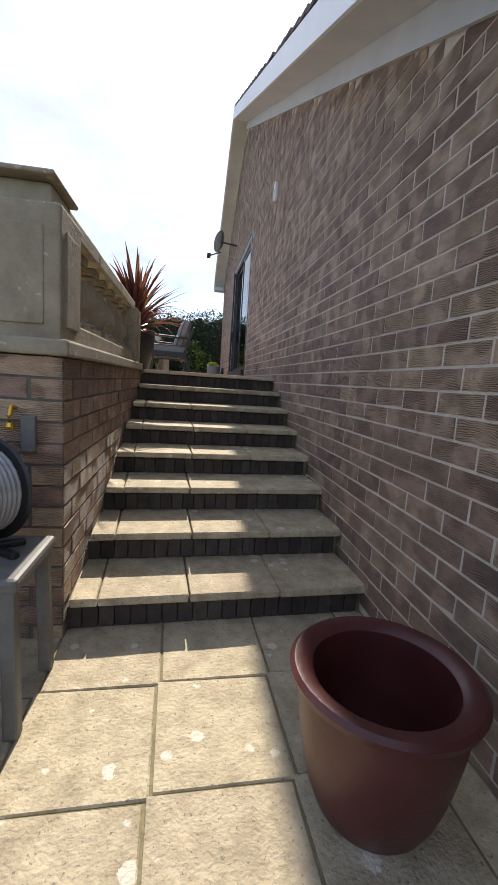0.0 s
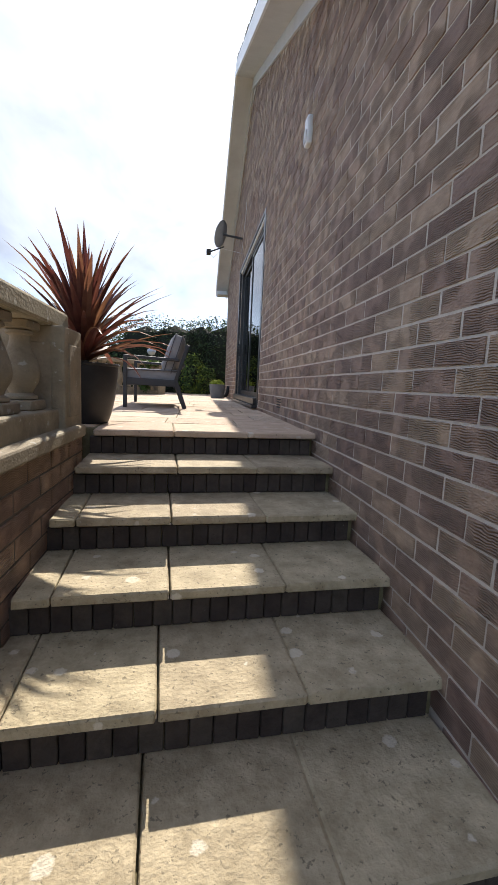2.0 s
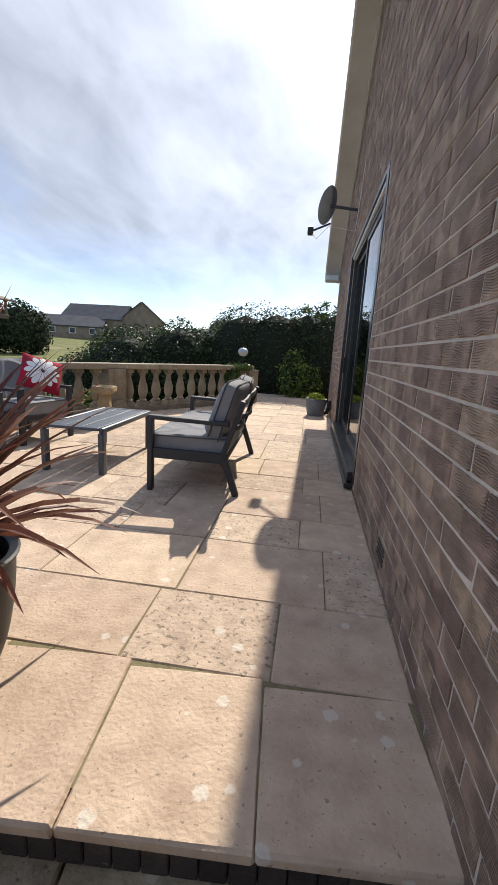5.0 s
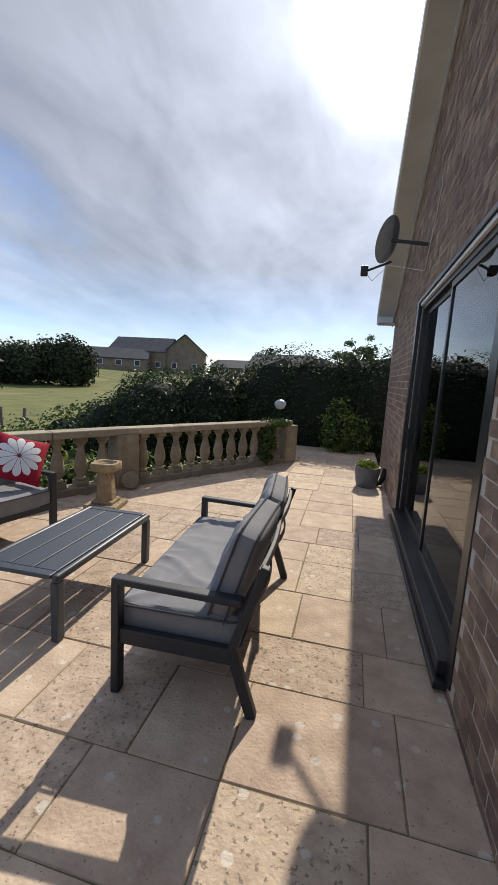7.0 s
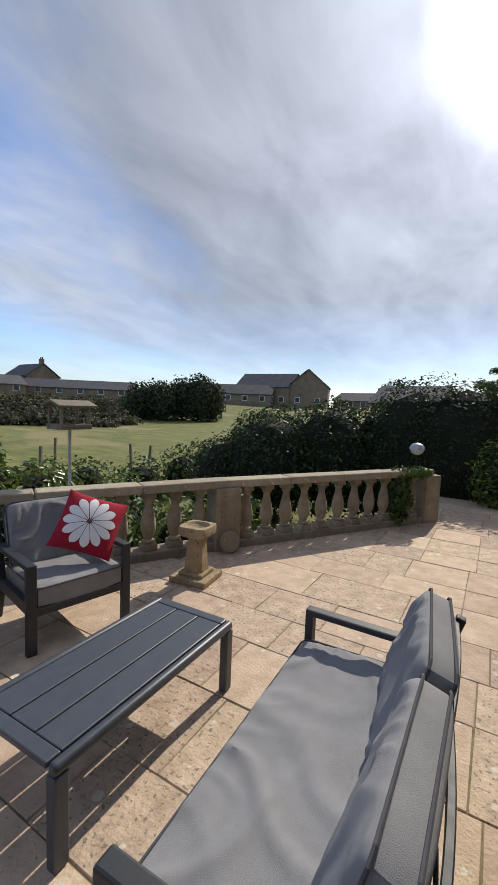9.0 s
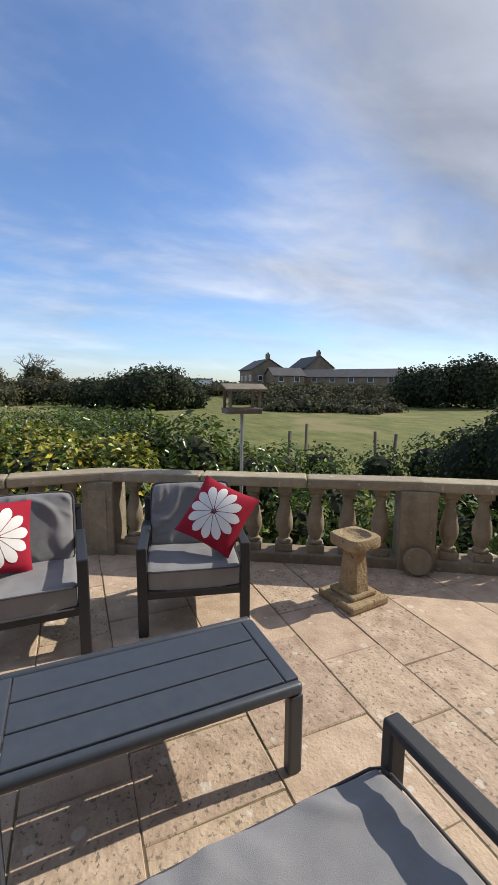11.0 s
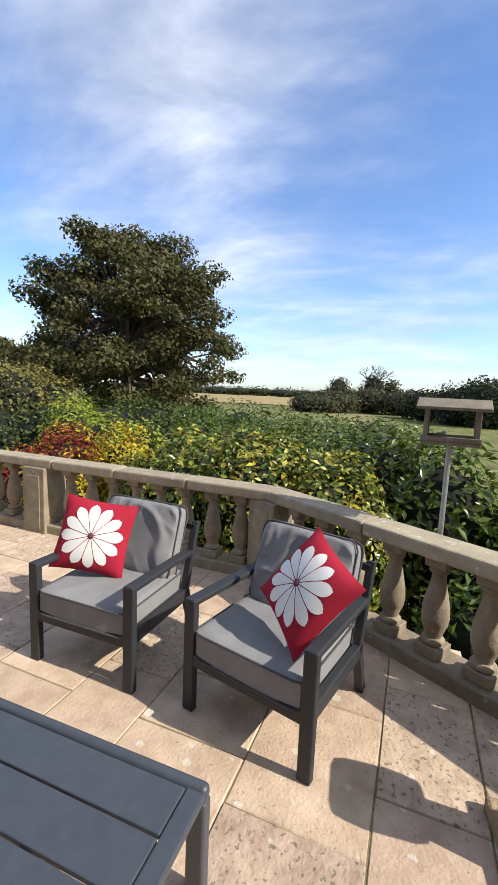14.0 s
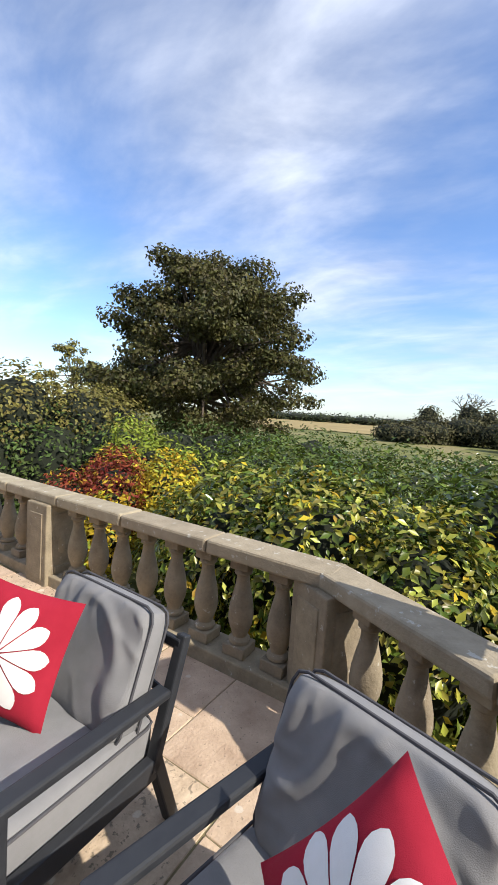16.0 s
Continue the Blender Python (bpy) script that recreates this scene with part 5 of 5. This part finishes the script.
def dead_tree():
    t = thing("dead_tree", "bare grey dead tree above scrub", "tree", pose(-75, 1.2, 0.5))
    rnd = random.Random(9)
    bm = bmesh.new()

    def limb(p, d, ln, r, depth):
        q = p + d * ln
        tube(bm, [tuple(p), tuple((p + q) / 2 + Vector((rnd.uniform(-1, 1), rnd.uniform(-1, 1), 0)) * ln * 0.06), tuple(q)], [r, r * 0.8, r * 0.55], 5)
        if depth:
            for _ in range(3):
                limb(q, (d + Vector((rnd.uniform(-0.9, 0.9), rnd.uniform(-0.9, 0.9), rnd.uniform(-0.1, 0.7)))).normalized(), ln * rnd.uniform(0.55, 0.8), r * 0.55, depth - 1)
    limb(Vector((0, 0, 0)), Vector((0, 0, 1)), 3.2, 0.35, 4)
    part("trunk", bm, M_DEADWOOD, t)


dead_tree()


def far_clump(name, label, specs, count, size, mat, seed, kcore=0.8, eye=(0.2, 8.2)):
    """specs: azimuth, distance, top height, half-width."""
    cs, rs = [], []
    for az, dist, top, hw in specs:
        x, y, _ = polar(az, dist, 0, eye)
        g0 = float(ground_height(np.float64(x), np.float64(y))) - 0.3
        cs.append((x, y, (g0 + top) / 2)); rs.append((hw, hw, max(0.4, (top - g0) / 2 * 1.05)))
    return bush(name, label, "trees", cs, rs, count, size, mat, seed, 1.4, kcore, shell=0.7, clump=size * 0.6)


far_clump("far_trees", "dark clump of trees below the far houses", [(46, 62, 5.5, 3.0), (43.5, 60, 6.0, 2.4), (41, 62, 6.6, 2.2), (38.5, 60, 7.0, 2.6), (37, 61, 6.3, 2.2), (44.5, 66, 5.4, 2.6)], 9000, 0.42, L_FAR, 71)
far_clump("far_bush", "big dark bush in the meadow hollow", [(84.5, 50, 4.3, 2.6), (81, 48, 5.1, 2.8), (78, 49, 4.9, 2.6), (88, 55, 3.8, 3.2), (75.5, 52, 3.6, 2.4), (82.5, 52, 4.8, 2.0), (79.5, 50, 5.3, 1.6)], 10000, 0.34, L_FAR, 72)
far_clump("scrub", "brown-green scrub along the hollow", [(99, 62, 3.6, 3.6), (95, 66, 4.2, 3.6), (91, 64, 3.8, 3.4), (103, 60, 2.8, 2.6), (99, 72, 5.8, 2.0), (94.5, 72, 6.4, 2.2), (92.5, 73, 5.6, 1.8), (87, 68, 3.8, 3.4), (101, 58, 2.6, 2.6)], 11000, 0.34, L_SCRUB, 73)
far_clump("hedgerow", "long dark hedgerow along the ridge", [(a, 105, 3.9 + 0.5 * math.sin(a * 1.7), 4.5) for a in range(60, 80, 3)] + [(a, 160, 3.6, 6.0) for a in range(80, 126, 3)], 9000, 0.7, L_FAR, 74)
far_clump("bank_scrub", "scrub and bramble on the bank under the houses", [(a, 74 + 3 * math.sin(a), 3.0 + 0.5 * math.sin(a * 2.1), 3.0) for a in range(44, 74, 2)] + [(a, 64 + 3 * math.sin(a * 3.3), 1.7 + 0.6 * math.sin(a * 1.3), 2.2) for a in range(46, 70, 2)] + [(61, 56, 2.6, 2.6), (58.5, 58, 2.8, 2.4), (63, 58, 2.3, 2.0)] + [(49 + 1.35 * i, 50 + 4 * math.sin(i * 2.4), 1.25 + 0.5 * math.sin(i * 1.9), 1.9) for i in range(13)], 30000, 0.4, L_SCRUB, 75)
far_clump("meadow_shrubs", "pale green shrubs at the meadow edge", [(64, 11, 1.5, 0.9), (58, 12, 1.4, 0.9), (50, 12.5, 1.3, 0.9), (44, 13, 1.6, 0.9), (40, 14, 1.8, 1.1), (72, 10.5, 1.9, 0.8)], 4500, 0.12, L_GREEN, 76, 0.6)
far_clump("hedge_end_trees", "round trees behind the tall hedge", [(11.5, 75, 8.0, 3.6), (8.5, 75, 7.0, 3.0), (4.5, 60, 5.6, 2.5)], 4000, 0.45, L_FAR, 77)
c = polar(-1.2, 32)
tree("ash_tree", "light feathery tree behind the hedge", (c[0], c[1], 0), 6, (c[0], c[1], 5.0), (1.9, 1.9, 1.9), 36, 4200, 0.18, L_GREEN, 78, trunk_r=0.14)


def house(name, label, x, y, ang, w, d, eaves, ridge, base, windows=3, chimney=True, wall=None):
    """Stone house; its gable end faces local -y, ridge runs along local y."""
    h = thing(name, label, "house", pose(x, y, base, 0, 0, ang), "far houses")
    bm = bmesh.new()
    pts = [(-w / 2, -2.5), (w / 2, -2.5), (w / 2, eaves), (0, ridge), (-w / 2, eaves)]
    a, b = [bm.verts.new((px, 0, pz)) for px, pz in pts], [bm.verts.new((px, d, pz)) for px, pz in pts]
    bm.faces.new(a); bm.faces.new(list(reversed(b)))
    for i in range(5):
        bm.faces.new((a[i], b[i], b[(i + 1) % 5], a[(i + 1) % 5]))
    bmesh.ops.recalc_face_normals(bm, faces=bm.faces)
    part("wall", bm, wall or M_WALLSTONE, h)
    pt = math.atan2(ridge - eaves, w / 2)
    ln = math.hypot(ridge - eaves, w / 2) + 0.35
    for s in (-1, 1):
        rf = part("roof", boxed(0, ln, -0.3, d + 0.3, 0.02, 0.18, 0, Matrix.Translation((0, 0, ridge)) @ pose(0, 0, 0, 0, 0, 0 if s == 1 else 180) @ Matrix.Translation((0, 0 if s == 1 else -d, 0)) @ pose(0, 0, 0, 0, math.degrees(pt), 0)), M_SLATE, h)
    if chimney:
        ch = part("chimney", boxed(-0.4, 0.4, 0.3, 1.1, ridge - 0.6, ridge + 1.1), M_WALLSTONE, h)
        part("chimney_pot", lathe([(0.14, ridge + 1.1), (0.11, ridge + 1.5)], 8), M_RISER, ch, m=Matrix.Translation((-0.15, 0.7, 0)))
        part("chimney_pot", lathe([(0.14, ridge + 1.1), (0.11, ridge + 1.5)], 8), M_RISER, ch, m=Matrix.Translation((0.2, 0.7, 0)))
    for i in range(windows):
        yy = d * (i + 0.5) / windows
        for s in (-1, 1):
            for zz in ((0.9, 3.4) if eaves > 4.4 else (0.9,)):
                wd = part("window", boxed(s * w / 2 - 0.05, s * w / 2 + 0.05, yy - 0.6, yy + 0.6, zz, zz + 1.2), M_UPVC, h)
                part("pane", boxed(s * w / 2 - 0.06, s * w / 2 + 0.06, yy - 0.5, yy + 0.5, zz + 0.1, zz + 1.1), M_DARKGLASS, wd)
    for xx in (-w / 4, w / 4):
        wd = part("window", boxed(xx - 0.55, xx + 0.55, -0.05, 0.05, 0.9, 2.1), M_UPVC, h)
        part("pane", boxed(xx - 0.45, xx + 0.45, -0.06, 0.06, 1.0, 2.0), M_DARKGLASS, wd)
    return h


house("house", "two-storey stone house with slate roof and chimney", -83, 47.5, 84, 7.5, 10, 3.4, 5.6, 3.2, 3)
house("house", "stone house with steep slate roof and chimney", -83, 60.5, 84, 7.0, 10, 4.0, 6.6, 3.3, 3)
house("house", "low stone cottages with long slate roof", -66, 70, 128, 7, 24, 2.0, 3.6, 3.0, 6, False)
house("house", "long low stone cottage with slate roof", -42, 88, 105, 7, 19, 2.4, 4.4, 3.0, 5, False)
house("house", "large stone barn conversion with slate roof", -38.5, 92, 92, 9, 13, 4.2, 7.2, 3.0, 4, False)
house("house", "stone gable house joined to the barn", -34.8, 89.5, 18, 8.5, 11, 4.4, 8.0, 3.0, 3, False)
house("house", "small pale-roofed cottage behind the hedge", -22, 98, 75, 7, 9, 2.2, 3.9, 2.6, 3, False)
house("house", "low house with wide dark slate roof", -4.5, 58, 80, 7, 7.5, 2.0, 4.0, 1.9, 2, False)
house("house", "low stone outbuilding with slate roof", -80, 53.5, 174, 5.5, 7, 2.2, 3.8, 3.0, 2, False)
sh = thing("farm_shed", "pale clad farm shed on the ridge", "shed", pose(*polar(74.5, 92), 0, 0, 74))
part("wall", boxed(-3.2, 3.2, -2, 6, -0.5, 4.3), M_RENDER, sh)
part("roof", boxed(-3.4, 3.4, -2.2, 6.2, 4.302, 4.5), M_SLATE, sh)
part("door", boxed(-1.6, -0.4, -2.06, -1.99, 1.5, 3.3), M_DARKGLASS, sh)


fence_rnd = random.Random(3)
for az, dist in ((62.5, 15), (60, 17.5), (50.5, 15.5), (48.3, 15)):
    x, y, _ = polar(az, dist)
    z = float(ground_height(np.float64(x), np.float64(y)))
    f = boxed(-0.05, 0.05, -0.05, 0.05, -0.3, 1.35, 0.012)
    solo("fence_post", f, M_WOOD, "weathered wooden fence post in the meadow", "fence post", pose(x, y, z, fence_rnd.uniform(-3, 3), fence_rnd.uniform(-3, 3), 20), "fence posts")


# ---------------------------------------------------------------- pieces: slabs, bricks
SLABS = {}


def slab_piece(parent, name, x, y, z, w, d, h, mat, ang=0.0, bevel=0.005):
    key = (round(w, 2), round(d, 2), round(h, 2), mat.name)
    if key not in SLABS:
        SLABS[key] = slab_mesh(w, d, h, mat, len(SLABS), bevel)
    o = new(name, SLABS[key])
    o.parent = parent
    o.matrix_basis = pose(x, y, z, 0, 0, ang)
    return o


# step slabs and riser bricks
riser_me = mesh_of("riser_brick", boxed(-0.0365, 0.0365, 0, 0.05, 0, RISE - 0.052, 0.004, seg=1), M_RISER)
sa = math.degrees(math.atan(SKEW))
for k in range(1, 9):
    yn = 1.852 + TREAD_Y * (k - 1)
    z = RISE * k
    off = 0.02 * (k % 3) - 0.02
    cuts = [STEP_X0 + 0.003, 0.30 + off * 0.5, 0.78 + off * 0.5, WALL_X - 0.004]
    if k < 7:
        cuts.insert(1, -0.14 + off * 0.5)
    if k == 8:
        cuts = [STEP_X0 + 0.003, 0.255, 0.768, WALL_X - 0.004]
    depth = TREAD_Y + 0.05
    for a, b in zip(cuts, cuts[1:]):
        xc = (a + b) / 2
        if k == 8:
            depth = 5.33 - skewed(xc, yn)
        slab_piece(stairs, "tread_slab", xc, skewed(xc, yn) + depth / 2, z, b - a - 0.004, depth, 0.042, M_TREAD if k < 8 else M_SLAB, sa, 0.007)
    x = STEP_X0 + 0.035
    while x < WALL_X - 0.03:
        o = part("riser_brick", riser_me, M_RISER, stairs, m=pose(x, skewed(x, yn) + 0.028, z - RISE + 0.002, 0, 0, sa))
        x += 0.0765

# lower patio: square slabs
for i in range(-6, 3):
    for j in range(-3, 4):
        x0, y0 = 0.2 + 0.462 * i, 0.89 + 0.475 * (j - 1)
        x1 = min(x0 + 0.462, WALL_X - 0.005)
        if x1 - x0 < 0.1:
            continue
        slab_piece(patio, "paving_slab", (x0 + x1) / 2, skewed((x0 + x1) / 2, y0 + 0.09) + 0.2375, 0.0, x1 - x0 - 0.007, 0.468, 0.04, M_TREAD, 2.0)


def inside_terrace(x, y):
    if x > WALL_X - 0.02 or y > 16.0 or x < -3.9 or y < 2.02:
        return False
    if x < -0.58 or y > 4.7:
        if y > 8.05:
            e = P0 + (P1 - P0) * ((y - P0.y) / (P1.y - P0.y)) if y < P1.y else P1 + (P2 - P1) * ((y - P1.y) / (P2.y - P1.y))
            if y > P2.y:
                return x > P2.x - 0.2 - 0.25 * (y - P2.y)
            return x > e.x + 0.02
        return True
    return False


rnd = random.Random(17)
row_y, row = 5.335, 0
depths = [0.5, 0.61, 0.46, 0.6, 0.46, 0.61, 0.6, 0.46]
rows = []
while row_y < 16:
    dpt = depths[row % 8]
    rows.append((row_y, dpt)); row_y += dpt; row += 1
row_y = 5.335
while row_y > 2.0:
    dpt = depths[row % 8]
    rows.append((row_y - dpt, dpt)); row_y -= dpt; row += 1
for y0, dpt in rows:
    x = WALL_X - 0.005 if y0 >= 5.3 else (-0.278 if y0 > 4.45 else -0.61)
    first = y0 >= 5.3
    while x > -4.6:
        w = rnd.choice((0.44, 0.60, 0.60, 0.75, 0.75, 0.9)) if not first else rnd.choice((0.3, 0.45, 0.52))
        first = False
        xc, yc = x - w / 2, y0 + dpt / 2
        if inside_terrace(min(xc + w * 0.2, WALL_X - 0.1), yc) or (y0 > 4.45 and y0 < 5.3 and xc > -1):
            slab_piece(terrace, "paving_slab", xc, yc, ZT + rnd.uniform(-0.002, 0.002), w - 0.006, dpt - 0.006, 0.04, rnd.choice((M_SLAB, M_SLAB, M_SLAB2)) if y0 < 8.5 else rnd.choice((M_SLAB, M_SLAB2)), rnd.uniform(-0.25, 0.25))
        x -= w

# bricks on a 245 x 82 mm bond
BL, BH = 0.282, 0.0945


def brick_mesh(ln, mat, seed):
    rnd = random.Random(seed)
    bm = boxed(-ln / 2, ln / 2, -0.010, 0.02, -0.0418, 0.0418, 0.002, seg=1)
    for v in bm.verts:
        v.co.x += rnd.uniform(-0.002, 0.002); v.co.z += rnd.uniform(-0.0015, 0.0015); v.co.y += rnd.uniform(-0.002, 0.002)
    return mesh_of("brick", bm, mat)


BRICKS = {ln: [brick_mesh(ln, M_BRICK, s) for s in range(4)] for ln in (0.269, 0.128)}


def lay_bricks(parent, origin, ang, length, z0, height, near, limit, flip=0):
    """Bricks along local x from origin; each near(x, z) is an object, the rest one joined mesh. near returns None to skip."""
    m0 = pose(origin[0], origin[1], 0, 0, 0, ang)
    rnd = random.Random(int(length * 100))
    count, verts, faces = 0, [], []
    ncol, nrow = int(length / BL) + 2, int(height / BH)
    for r in range(nrow):
        z = z0 + (r + 0.5) * BH
        for c in range(ncol):
            x = (c + (0.5 if r % 2 else 0)) * BL
            ln = 0.269
            if x - 0.137 < -0.07:
                x, ln = 0.067, 0.128
            if abs(x - length) < 0.02:
                x, ln = length - 0.067, 0.128
            elif x + 0.137 > length + 0.07:
                continue
            k = near(x, z)
            if k is None:
                continue
            if k and count < limit:
                part("brick", BRICKS[ln][rnd.randrange(4)], M_BRICK, parent, m=m0 @ pose(x, rnd.uniform(-0.002, 0.002), z))
                count += 1
            else:
                n = len(verts)
                yy = rnd.uniform(-0.002, 0.002)
                for dx, dy, dz in ((-ln / 2, 0.02, -0.0418), (ln / 2, 0.02, -0.0418), (ln / 2, 0.02, 0.0418), (-ln / 2, 0.02, 0.0418), (-ln / 2 + 0.0015, -0.01, -0.0412), (ln / 2 - 0.0015, -0.01, -0.0412), (ln / 2 - 0.0015, -0.01, 0.0412), (-ln / 2 + 0.0015, -0.01, 0.0412)):
                    verts.append((x + dx, yy + dy, z + dz))
                faces.extend([tuple(n + q for q in f) for f in ((4, 5, 6, 7), (0, 1, 5, 4), (1, 2, 6, 5), (2, 3, 7, 6), (3, 0, 4, 7))])
    if verts:
        o = part("brickwork", pydata("brickwork", verts, faces, M_BRICK_J), M_BRICK_J, parent, m=m0)
        o["kind"] = "stuff"


def wall_near(x, z):
    y = HOUSE_Y1 - x
    if z > roof_z(y) - 0.42:
        return None
    if DOOR[0] - 0.11 < y < DOOR[1] + 0.11 and DOOR[2] - 0.03 < z < DOOR[3] + 0.03:
        return None
    step = max(0, min(8, int((y - 1.9) / TREAD_Y) + 1)) * RISE
    if z < step - 0.16:
        return None
    return 1.2 < y < 5.6 and z < step + 1.05


# local x runs from the far end towards the steps, brick faces look to -x
lay_bricks(wall_house, (WALL_X, HOUSE_Y1), -90, HOUSE_Y1 - HOUSE_Y0, -0.065, 6.7, wall_near, 290)
lay_bricks(retaining, (-0.272, 1.702), 90, 2.82, -0.028, 1.33, lambda x, z: (z > max(0, int((x - 0.1) / TREAD_Y)) * RISE - 0.05) or None, 290)
lay_bricks(front, (-2.518, 1.702), 0, 2.256, -0.028, 1.33, lambda x, z: x > 1.2, 150)

# the plan is drawn in its own units: bring every thing to true size about the origin
for ob in list(scene.objects):
    if ob.parent is None and ob.type in {"MESH", "EMPTY"}:
        ob.matrix_basis = Matrix.Scale(SIZE, 4) @ ob.matrix_basis
